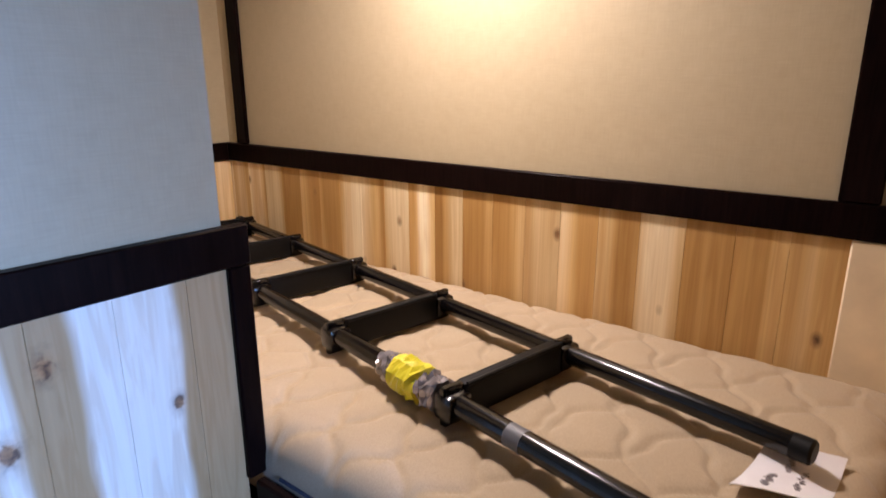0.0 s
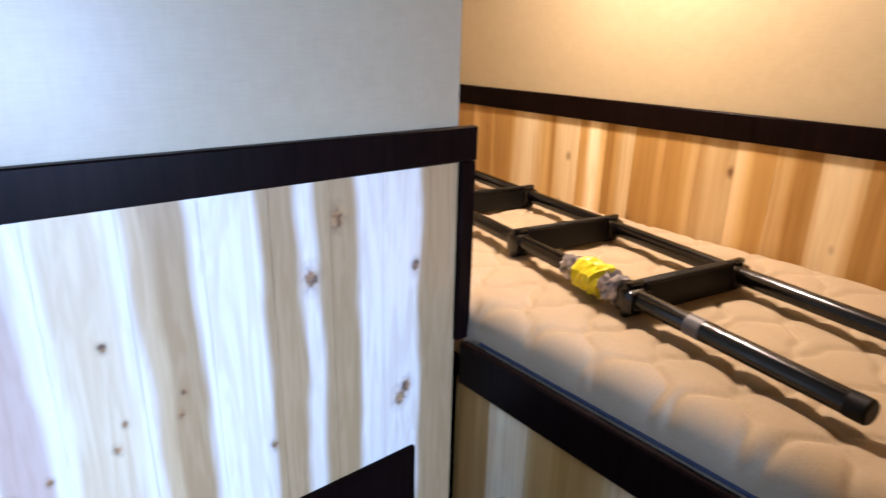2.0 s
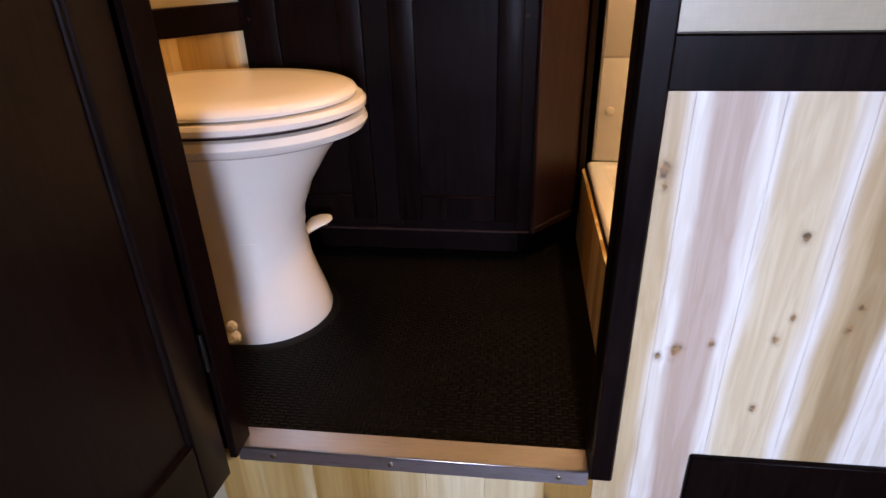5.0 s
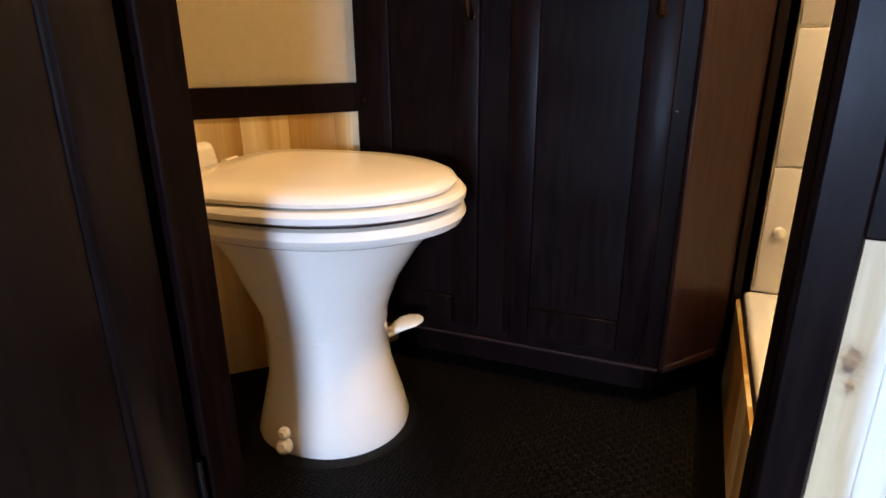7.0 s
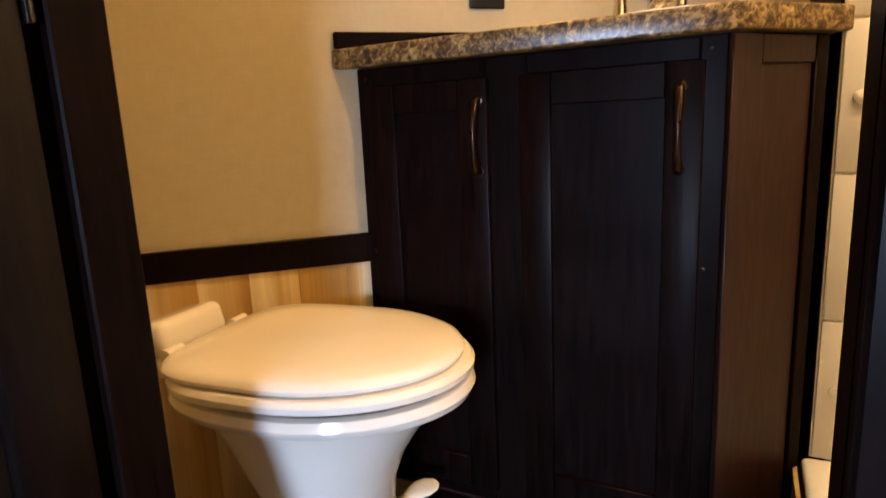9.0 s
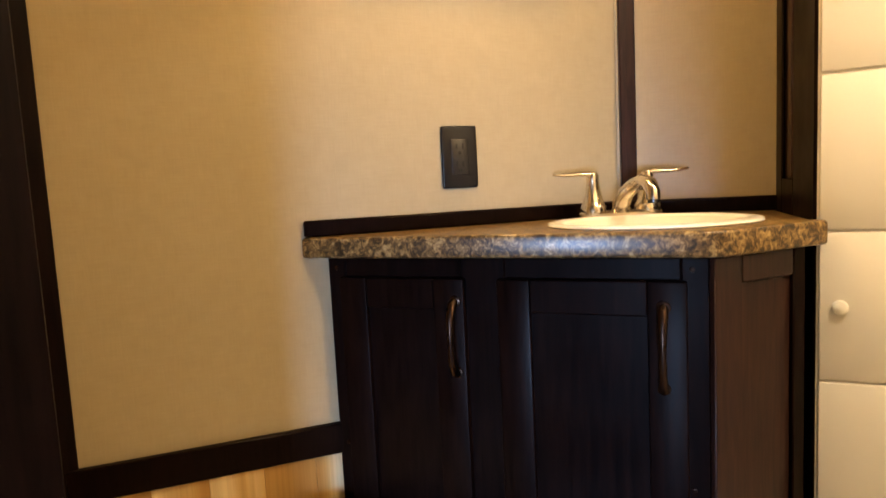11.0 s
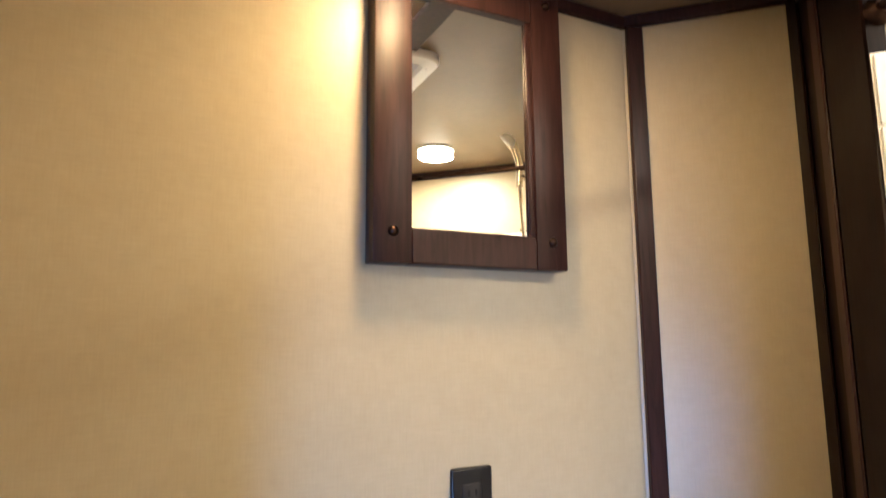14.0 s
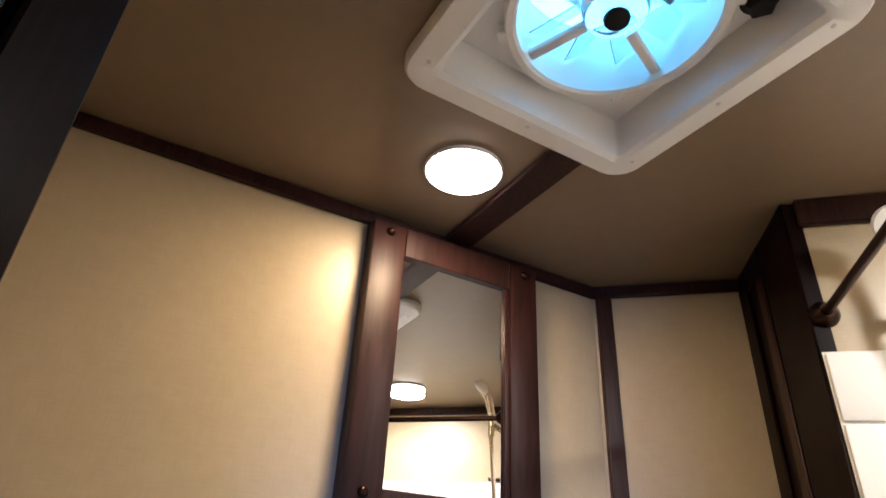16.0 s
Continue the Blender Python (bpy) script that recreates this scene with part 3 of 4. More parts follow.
board("chair_rail", MB, 0.0, BUNK_Y1 - BUNK_Y0, 0.743, 0.803, 0.015, DARK, "espresso-stained chair rail above the bunk")
board("chair_rail", ME0, 0.0, BUNK_BACK - BUNK_X - 0.046, 0.743, 0.803, 0.015, DARK, "espresso-stained chair rail at the bunk's end")
board("chair_rail", ME1, 0.016, BUNK_BACK - BUNK_X - 0.02, 0.743, 0.803, 0.015, DARK, "espresso-stained chair rail at the bunk's head")
board("trim_batten", MB, -0.660 - BUNK_Y0, -0.601 - BUNK_Y0, 0.803, 1.56, 0.014, DARK, "espresso-stained upright batten")
board("trim_batten", MB, 1.045 - BUNK_Y0, 1.100 - BUNK_Y0, 0.803, 1.56, 0.014, DARK, "espresso-stained upright batten")
structure("ceiling_bunk", bm_box((BUNK_X - 0.01, BUNK_Y0 - 0.04, 1.56), (BUNK_BACK, BUNK_Y1, 1.60)), LINEN_CEIL_SHADED, "linen underside of the upper bunk, in the darkened ceiling colour", "ceiling")


def mattress():
    x0, x1, y0, y1, zb, zt, r = 0.832, 1.556, -0.742, BUNK_Y1 - 0.012, 0.399, 0.512, 0.05
    rim = [0, 0.002, 0.006, 0.012, 0.020, 0.030, 0.041]
    xs = [x0 + d for d in rim] + list(np.linspace(x0 + 0.05, x1 - 0.05, 120)) + [x1 - d for d in rim[::-1]]
    ys = [y0 + d for d in rim] + list(np.linspace(y0 + 0.05, y1 - 0.05, 330)) + [y1 - d for d in rim[::-1]]

    def height(x, y):
        d = min(x - x0, x1 - x, y - y0, y1 - y)
        z = zt - (0 if d >= r else r - math.sqrt(max(r * r - (r - d) ** 2, 0)))
        w = 0.026 * math.sin(2 * math.pi * x / 0.19 + 0.9 * math.sin(4.1 * y)) + 0.010 * math.sin(2 * math.pi * x / 0.083 + 5 * y)
        near = 9.0
        for off, sign in ((0.0, 1), (0.06, -1)):
            q = (y + off + sign * w) / 0.12
            near = min(near, abs(q - round(q)) * 0.12)
        soft = noise.noise((x * 7, y * 7, 0.3))
        return z - 0.0058 * math.exp(-(near / 0.0065) ** 2) - 0.0022 * math.exp(-(near / 0.03) ** 2) + 0.0028 * soft

    verts = [(x, y, height(x, y)) for y in ys for x in xs]
    nx, ny = len(xs), len(ys)
    faces = [(j * nx + i, j * nx + i + 1, (j + 1) * nx + i + 1, (j + 1) * nx + i) for j in range(ny - 1) for i in range(nx - 1)]
    edge = [i for i in range(nx)] + [j * nx + nx - 1 for j in range(1, ny)] + [(ny - 1) * nx + i for i in range(nx - 2, -1, -1)] + [j * nx for j in range(ny - 2, 0, -1)]
    base = len(verts)
    verts += [(verts[k][0], verts[k][1], zb) for k in edge]
    n = len(edge)
    faces += [(edge[k], base + k, base + (k + 1) % n, edge[(k + 1) % n]) for k in range(n)]
    faces.append(tuple(base + k for k in range(n - 1, -1, -1)))
    me = bpy.data.meshes.new("cover")
    me.from_pydata(verts, [], faces)
    me.materials.append(FABRIC)
    me.shade_smooth()
    t = thing("mattress", "tan quilted mattress filling the lower bunk", "mattress", Matrix.Translation((0, 0, 0)))
    cover = new("cover", me)
    cover.parent = t
    part("piping", bm_tube([(x0 - 0.001, y0 + 0.03, 0.443), (x0 - 0.001, -0.05, 0.443)], 0.0032, 8), BLUEFAB, t, "navy piped seam")
    return t


mattress()


def ladder():
    d, w = Vector((0.1870, 0.9824, 0)), Vector((0.9824, -0.1870, 0))
    o, z = Vector((0.947, -0.585, 0)), 0.545
    t = thing("bunk_ladder", "black tubular bunk ladder with flat rungs, laid flat on the mattress", "ladder", Matrix.Identity(4))
    for off, s0, ln in ((0.0, 0.0, 1.735), (0.255, -0.018, 1.753)):
        a = o + w * off + d * s0 + Vector((0, 0, z))
        rail = part("rail", bm_tube([a, a + d * ln], 0.0165, 20), BLACKMETAL, t)
        part("end_cap", bm_tube([a - d * 0.004, a - d * 0.0005, a + d * 0.022], [0.0140, 0.0172, 0.0172], 20), BLACKRUBBER, rail)
        part("end_cap", bm_tube([a + d * (ln - 0.02), a + d * (ln + 0.006), a + d * (ln + 0.012)], [0.0195, 0.0195, 0.014], 20), BLACKRUBBER, rail)
    for s in (0.372, 0.697, 1.022, 1.347, 1.672):
        c = o + d * s + Vector((0, 0, z - 0.004))
        m = Matrix(((w.x, d.x, 0, c.x), (w.y, d.y, 0, c.y), (0, 0, 1, c.z), (0, 0, 0, 1)))
        rung = part("rung", bm_move(bm_box((0.018, -0.013, -0.026), (0.237, 0.013, 0.029), 0.004, 2), m), BLACKRUBBER, t, "ribbed black plastic tread")
        for off in (0.0, 0.255):
            part("bracket", bm_move(bm_join(bm_box((off - 0.020, -0.006, -0.031), (off + 0.020, 0.008, 0.031), 0.003), bm_box((off - 0.023, -0.020, -0.0215), (off + 0.023, 0.020, 0.0215), 0.008, 2)), m), BLACKMETAL, rung)
        part("lip", bm_move(bm_tube([(0.02, -0.011, 0.029), (0.235, -0.011, 0.029)], 0.004, 8), m), BLACKRUBBER, rung)
    # crumpled yellow tape and clear wrap round the front rail
    random.seed(5)

    def sleeve(s0, s1, r, rough, n=10):
        rings = []
        for k in range(n):
            s = s0 + (s1 - s0) * k / (n - 1)
            c = o + d * s + Vector((0, 0, z))
            rings.append([tuple(c + (w * math.cos(a) + Vector((0, 0, 1)) * math.sin(a)) * (r * (0.9 if k in (0, n - 1) else 1) + random.uniform(-rough, rough))) for a in [2 * math.pi * j / 16 for j in range(16)]])
        return bm_loft(rings)

    part("tape", sleeve(0.432, 0.500, 0.031, 0.0035), YELLOW, t, "wrap of bright yellow tape", False)
    part("wrap", sleeve(0.392, 0.440, 0.025, 0.007), FOIL, t, "crumpled clear plastic wrap", False)
    part("wrap", sleeve(0.492, 0.540, 0.0225, 0.006), FOIL, t, "crumpled clear plastic wrap", False)
    a = o + d * 0.230 + Vector((0, 0, z))
    part("sticker", bm_tube([a, a + d * 0.028], 0.0168, 20, False), LABEL, t, "small grey label on the rail")


ladder()


def card():
    c = [Vector((1.095, -0.580)), Vector((1.132, -0.680)), Vector((1.246, -0.687)), Vector((1.213, -0.598))]
    n = 14

    def spot(u, v, lift=0.0):
        p = (c[0] * (1 - u) + c[3] * u) * (1 - v) + (c[1] * (1 - u) + c[2] * u) * v
        z = 0.5135 + 0.010 * (u - 0.45) ** 2 * 4 + 0.004 * math.sin(3 * v + 1) + lift
        return (p.x, p.y, z)

    bm = bmesh.new()
    g = [[bm.verts.new(spot(i / n, j / n)) for i in range(n + 1)] for j in range(n + 1)]
    for j in range(n):
        for i in range(n):
            bm.faces.new((g[j][i], g[j][i + 1], g[j + 1][i + 1], g[j + 1][i]))
    ex = bmesh.ops.extrude_face_region(bm, geom=bm.faces[:])
    bmesh.ops.translate(bm, vec=(0, 0, 0.0012), verts=[v for v in ex["geom"] if isinstance(v, bmesh.types.BMVert)])
    bmesh.ops.recalc_face_normals(bm, faces=bm.faces)
    t = thing("note_card", "small white paper note with grey handwriting on the mattress", "paper", Matrix.Identity(4))
    part("sheet", bm, PAPER, t)
    for v0, u0, u1, amp in ((0.30, 0.14, 0.46, 0.05), (0.42, 0.55, 0.86, 0.04), (0.62, 0.20, 0.62, 0.04)):
        pts = [spot(u0 + (u1 - u0) * k / 40, v0 + amp * math.sin(k * 1.15) + 0.02 * math.sin(k * 0.4), 0.0016) for k in range(41)]
        part("scribble", bm_tube(pts, 0.0007, 5), INK, t, "illegible pencil line")


card()

# puck light under the upper bunk
t = thing("puck_light", "round warm puck light under the upper bunk", "lamp", Matrix.Translation((1.25, 0.12, 1.56)))
part("rim", bm_lathe([(0.055, 0.0), (0.055, -0.010), (0.050, -0.013), (0.044, -0.011), (0.044, 0.0)]), WHITE, t)
part("diffuser", bm_lathe([(0.043, 0.0), (0.043, -0.009), (0.020, -0.0115)]), GLOW, t)

# ---- doorway ----
sill = thing("threshold", "screwed aluminium threshold strip on the raised bathroom step", "threshold", Matrix.Identity(4))
part("nosing", bm_join(bm_box((DOOR_L - 0.012, -0.0095, 0.186), (0.064, -0.0062, 0.2145), 0.0008), bm_box((DOOR_L - 0.012, -0.0095, FLOOR_BATH + 0.0006), (0.064, 0.034, 0.2145), 0.0012)), ALU, sill)
for x in (-0.411, -0.227, 0.022):
    part("screw", bm_move(bm_lathe([(0.0045, 0.0), (0.0042, 0.0014), (0.002, 0.0022)], 12), Matrix.Translation((x, -0.0094, 0.2)) @ Matrix.Rotation(radians(90), 4, "X")), NICKEL, sill)


def framed_leaf(parent, w, z0, z1, stile, rail, thick, recess, mat, panel_mat, mould=True):
    """A frame-and-panel leaf: x along, y towards the viewer's side."""
    part("stile", bm_box((0, -thick, z0), (stile, 0, z1), 0.003, 2), mat, parent)
    part("stile", bm_box((w - stile, -thick, z0), (w, 0, z1), 0.003, 2), mat, parent)
    part("rail", bm_box((stile, -thick, z0), (w - stile, -0.0008, z0 + rail), 0.002), mat, parent)
    part("rail", bm_box((stile, -thick, z1 - rail), (w - stile, -0.0008, z1), 0.002), mat, parent)
    part("panel", bm_box((stile - 0.004, -thick * 0.7, z0 + rail - 0.004), (w - stile + 0.004, -recess, z1 - rail + 0.004)), panel_mat, parent)
    if mould:
        for x in (stile, w - stile):
            part("bead", bm_tube([(x, -recess + 0.001, z0 + rail), (x, -recess + 0.001, z1 - rail)], 0.004, 8), mat, parent)


hinge = (DOOR_L - 0.006, -0.048, 0)
dd = Vector((-0.12, -0.993, 0)).normalized()
door = tagged(thing("door_1", "glossy espresso frame-and-panel bathroom door, standing open", "door", frame_on(hinge, dd, (-dd.y, dd.x, 0))), kind="structure")
framed_leaf(door, 0.48, 0.200, 1.995, 0.055, 0.11, 0.030, 0.009, DOORWOOD, DOORWOOD)
for z in (0.42, 1.1, 1.8):
    part("hinge", bm_tube([(-0.004, 0.002, z - 0.03), (-0.004, 0.002, z + 0.03)], 0.004, 10), BLACKMETAL, door)
# ---- toilet ----
def oval(cx, cy, rx_front, rx_back, ry, z, n=48, power=2.0, back_power=2.6):
    pts = []
    for k in range(n):
        a = 2 * math.pi * k / n
        c, s = math.cos(a), math.sin(a)
        p = power if c >= 0 else back_power
        x = math.copysign(abs(c) ** (2 / p), c) * (rx_front if c >= 0 else rx_back)
        y = math.copysign(abs(s) ** (2 / p), s) * ry
        pts.append((cx + x, cy + y, z))
    return pts


def toilet():
    cx, cy = -0.559, 0.398
    seat_at = Vector((-0.559, 0.398, 0))
    t = thing("toilet", "cream ceramic pedestal toilet with closed lid, beside the vanity", "toilet", Matrix.Translation(seat_at + Vector((0.006, -0.024, 0))) @ Matrix.Rotation(radians(7), 4, "Z") @ Matrix.Translation(-seat_at))
    bowl = [oval(-0.564, cy, 0.128, 0.132, 0.128, 0.212), oval(-0.564, cy, 0.130, 0.134, 0.130, 0.222), oval(-0.564, cy, 0.122, 0.126, 0.122, 0.255), oval(-0.564, cy, 0.100, 0.108, 0.106, 0.33),
            oval(-0.564, cy, 0.094, 0.104, 0.100, 0.40), oval(-0.564, cy, 0.100, 0.112, 0.106, 0.445), oval(-0.566, cy, 0.124, 0.132, 0.124, 0.50), oval(-0.562, cy, 0.156, 0.154, 0.144, 0.556),
            oval(-0.562, cy, 0.182, 0.178, 0.158, 0.588), oval(-0.562, cy, 0.200, 0.200, 0.166, 0.602)]
    part("pedestal", bm_loft(bowl), CERAMIC, t)
    part("seam", bm_loft([oval(-0.564, cy, 0.0962, 0.1065, 0.1025, 0.414), oval(-0.564, cy, 0.0965, 0.1068, 0.1028, 0.4155)]), CERAMIC, t)
    part("rim", bm_loft([oval(cx, cy, 0.205, 0.215, 0.166, 0.5970), oval(cx, cy, 0.226, 0.228, 0.180, 0.6050), oval(cx, cy, 0.232, 0.232, 0.186, 0.6170), oval(cx, cy, 0.228, 0.230, 0.182, 0.6290), oval(cx, cy, 0.215, 0.22, 0.17, 0.6320)]), CERAMIC, t)
    part("seat", bm_loft([oval(cx, cy, 0.222, 0.206, 0.178, 0.6370, 48, 2.0, 3.3), oval(cx, cy, 0.231, 0.210, 0.186, 0.6410, 48, 2.0, 3.3), oval(cx, cy, 0.232, 0.210, 0.187, 0.6500, 48, 2.0, 3.3), oval(cx, cy, 0.226, 0.206, 0.182, 0.6570, 48, 2.0, 3.3), oval(cx, cy, 0.21, 0.195, 0.17, 0.6575, 48, 2.0, 3.3)]), CERAMIC, t)
    # dark plate between rim and seat, put in for the gap's shade
    part("gasket", bm_loft([oval(cx, cy, 0.216, 0.214, 0.172, 0.6310), oval(cx, cy, 0.216, 0.214, 0.172, 0.6380)]), TRIM, t, "dark plate in place of the shade in the gap under the seat")
    part("lid", bm_loft([oval(cx, cy, 0.206, 0.200, 0.166, 0.6580, 48, 2.0, 4.5), oval(cx, cy, 0.215, 0.204, 0.174, 0.6610, 48, 2.0, 4.5), oval(cx, cy, 0.217, 0.205, 0.176, 0.6670, 48, 2.0, 4.5), oval(cx, cy, 0.213, 0.203, 0.172, 0.6730, 48, 2.0, 4.5), oval(cx, cy, 0.202, 0.195, 0.161, 0.6775, 48, 2.0, 4.5), oval(cx, cy, 0.15, 0.15, 0.12, 0.6805, 48, 2.0, 4.5), oval(cx, cy, 0.02, 0.019, 0.015, 0.6820, 48, 2.0, 4.5)]), CERAMIC, t)
    part("hinge_block", bm_join(bm_box((-0.878, cy - 0.070, 0.606), (-0.780, cy + 0.070, 0.640), 0.012, 3), bm_move(bm_box((-0.040, -0.074, -0.030), (0.036, 0.074, 0.028), 0.016, 4), Matrix.Translation((-0.838, cy, 0.670)) @ Matrix.Rotation(radians(-14), 4, "Y"))), CERAMIC, t)
    for s in (-1, 1):
        part("hinge", bm_tube([(-0.783, cy + s * 0.095, 0.661), (-0.783, cy + s * 0.06, 0.661)], 0.011, 14), CERAMIC, t)
    pd, pw = Vector((0.55, 0.835, 0)), Vector((0.835, -0.55, 0))
    pc = Vector((-0.500, 0.485, 0.345))
    part("foot_pedal", bm_loft([[tuple(pc + pd * q + pw * (wd * math.cos(a)) + Vector((0, 0, rise + th * math.sin(a)))) for a in [2 * math.pi * k / 20 for k in range(20)]] for q, wd, th, rise in ((0.0, 0.012, 0.009, 0.0), (0.02, 0.012, 0.008, 0.002), (0.035, 0.020, 0.006, 0.006), (0.055, 0.026, 0.006, 0.008), (0.075, 0.022, 0.005, 0.009), (0.086, 0.010, 0.003, 0.009))]), CERAMIC, t)
    part("bolt_cap", bm_move(bm_lathe([(0.014, 0), (0.013, 0.010), (0.007, 0.016)], 16), Matrix.Translation((-0.597, 0.262, 0.238)) @ Matrix.Rotation(radians(70), 4, "X")), CERAMIC, t)
    part("bolt_cap", bm_move(bm_lathe([(0.011, 0), (0.010, 0.008), (0.005, 0.012)], 16), Matrix.Translation((-0.597, 0.264, 0.262)) @ Matrix.Rotation(radians(80), 4, "X")), CERAMIC, t)
    part("base_ring", bm_loft([oval(-0.568, cy, 0.150, 0.150, 0.150, FLOOR_BATH + 0.0005), oval(-0.568, cy, 0.140, 0.146, 0.140, 0.2135)]), BLACKRUBBER, t, "thin black ring on the floor round the foot")


toilet()

# ---- vanity ----
FRONT = 0.622
tipx = -0.632
body = [(tipx, FRONT + 0.004), (-0.018, FRONT + 0.004), (0.104, 0.765), (0.094, PANEL_Y - 0.004), (PANEL_X0 + 0.006, PANEL_Y - 0.004), (tipx + 0.004, FRONT + 0.016)]
van = thing("vanity_cabinet", "espresso-stained corner vanity cabinet with two framed doors", "cabinet", Matrix.Identity(4))
part("body", bm_prism(body, 0.292, 1.010), DARK, van)
BASIN_AT = Vector((-0.106, 0.786, 0))
part("carcass_top", bm_ring_plate(body, [(BASIN_AT.x + 0.151 * math.cos(2 * math.pi * k / 40), BASIN_AT.y + 0.151 * math.sin(2 * math.pi * k / 40)) for k in range(40)], 1.0105, 1.093), DARK, van)
kick = [(tipx + 0.05, FRONT + 0.05), (-0.045, FRONT + 0.05), (0.07, 0.79), (0.07, PANEL_Y - 0.01), (PANEL_X0 + 0.01, PANEL_Y - 0.01)]
part("toe_kick", bm_prism(kick, FLOOR_BATH + 0.0006, 0.292), DARK, van)
part("bottom_edge", bm_box((tipx + 0.01, FRONT - 0.004, 0.286), (-0.02, FRONT + 0.006, 0.292), 0.001), TRIM, van)
MV = frame_on((-0.018, FRONT, 0), (-1, 0, 0), (0, -1, 0))


def on(m, x0, x1, z0, z1, y0, y1, bevel=0.002):
    return bm_move(bm_box((x0, y0, z0), (x1, y1, z1), bevel), m)


for x0, x1 in ((0.0, 0.036), (0.290, 0.362), (0.577, 0.612)):
    part("face_stile", on(MV, x0, x1, 0.292, 1.092, -0.004, 0.0), DARK, van)
part("face_rail", on(MV, 0.036, 0.290, 1.060, 1.092, -0.004, -0.0004), DARK, van)
part("face_rail", on(MV, 0.362, 0.577, 1.060, 1.092, -0.004, -0.0004), DARK, van)
for x in (0.022, 0.595):
    for z in (1.075, 0.760):
        part("screw_cap", bm_move(bm_lathe([(0.004, 0), (0.0035, 0.0016), (0.001, 0.0022)], 10), MV @ Matrix.Translation((x, 0, z)) @ Matrix.Rotation(radians(-90), 4, "X")), BRONZE, van)


def vanity_door(x0, w, handle_x, pull):
    m = MV @ Matrix.Translation((x0, 0.014, 0))
    door = new("door")
    door.parent = van
    door.matrix_world = m
    z0, z1, st = 0.318, 1.060, 0.052
    part("stile", bm_box((0, -0.016, z0), (st, 0, z1), 0.003, 2), DARK, door)
    part("stile", bm_box((w - st, -0.016, z0), (w, 0, z1), 0.003, 2), DARK, door)
    part("rail", bm_box((st, -0.016, z0), (w - st, -0.0008, z0 + 0.06), 0.002), DARK, door)
    part("rail", bm_box((st, -0.016, z1 - 0.05), (w - st, -0.0008, z1), 0.002), DARK, door)
    part("panel", bm_box((st - 0.004, -0.013, z0 + 0.056), (w - st + 0.004, -0.009, z1 - 0.046)), DARK, door)
    pts = [(handle_x, 0.002, 1.025), (handle_x, 0.014, 1.020), (handle_x, 0.024, 1.000), (handle_x, 0.027, 0.965), (handle_x, 0.023, 0.930), (handle_x, 0.013, 0.912), (handle_x, 0.002, 0.908)]
    part("handle", bm_join(bm_tube(pts, [0.006, 0.0075, 0.0065, 0.0045, 0.0055, 0.007, 0.006], 12), bm_move(bm_lathe([(0.010, 0.0), (0.0095, 0.003), (0.005, 0.005)], 16), Matrix.Translation((handle_x, 0.0, 1.024)) @ Matrix.Rotation(radians(-90), 4, "X")), bm_move(bm_lathe([(0.009, 0.0), (0.0085, 0.003), (0.005, 0.005)], 16), Matrix.Translation((handle_x, 0.0, 0.909)) @ Matrix.Rotation(radians(-90), 4, "X"))), pull, door, "aged bronze pull")


vanity_door(0.028, 0.272, 0.031, BRONZE)
vanity_door(0.355, 0.228, 0.014, BRONZE)

# slanted side of the vanity: a framed panel, coloured browner to look lamplit
sa, sb = Vector((0.104, 0.765, 0)), Vector((-0.018, FRONT + 0.004, 0))
sd = (sb - sa).normalized()
MD = frame_on(sa, sd, (-sd.y, sd.x, 0))
SL = (sb - sa).length
side = thing("vanity_side", "framed side panel of the vanity, lamplit brown put into its colour", "panel", MD)
side.parent = van
side.matrix_world = MD
side["label"] = "framed side panel, lamplit brown put into its colour"
part("stile", bm_box((SL - 0.052, 0.0, 0.292), (SL + 0.002, 0.010, 1.092), 0.002), TRIM, side)
part("stile", bm_box((0, 0.0, 0.292), (0.026, 0.010, 1.092), 0.002), DARK, side)
part("rail", bm_box((0.026, 0.0, 1.052), (SL - 0.052, 0.009, 1.092), 0.002), TRIM, side)
part("panel", bm_box((0.026, -0.001, 0.30), (SL - 0.052, 0.003, 1.052)), TRIM, side)
part("foot_rail", bm_box((0.0, 0.0, 0.286), (SL, 0.011, 0.300), 0.001), TRIM, side)

# worktop with the cut-out for the basin
SINK = BASIN_AT
TURN = TH / 2
hole = []
for k in range(40):
    a = 2 * math.pi * k / 40
    px, py = 0.150 * math.cos(a), 0.142 * math.sin(a)
    hole.append((SINK.x + px * math.cos(TURN) - py * math.sin(TURN), SINK.y + px * math.sin(TURN) + py * math.cos(TURN)))
q = MA + MDIR * 0.386 + MNOR * 0.002
CF = 0.598
slab = [(q.x + 0.002, CF), (-0.010, CF), (0.006, CF + 0.010), (0.138, 0.756), (0.135, 0.766), (0.1205, 0.772), (0.1000, PANEL_Y - 0.0025), (PANEL_X0 + 0.002, PANEL_Y - 0.0025)]
top = bm_ring_plate(slab, hole, 1.094, 1.130)
outer_edges = [e for e in top.edges if all(math.hypot(v.co.x - SINK.x, v.co.y - SINK.y) > 0.165 for v in e.verts) and len(e.link_faces) == 2 and e.calc_face_angle(0) > 0.7 and abs(e.verts[0].co.z - e.verts[1].co.z) < 1e-4]
bmesh.ops.bevel(top, geom=outer_edges, offset=0.005, segments=3, profile=0.5, affect="EDGES")
solid("worktop", top, GRANITE, "brown speckled stone-look laminate worktop on the corner vanity", "worktop")
board("backsplash", MM, 0.012, MLEN - 0.392, 1.1305, 1.159, 0.011, DARK, "espresso-stained backsplash strip along the worktop", "backsplash")
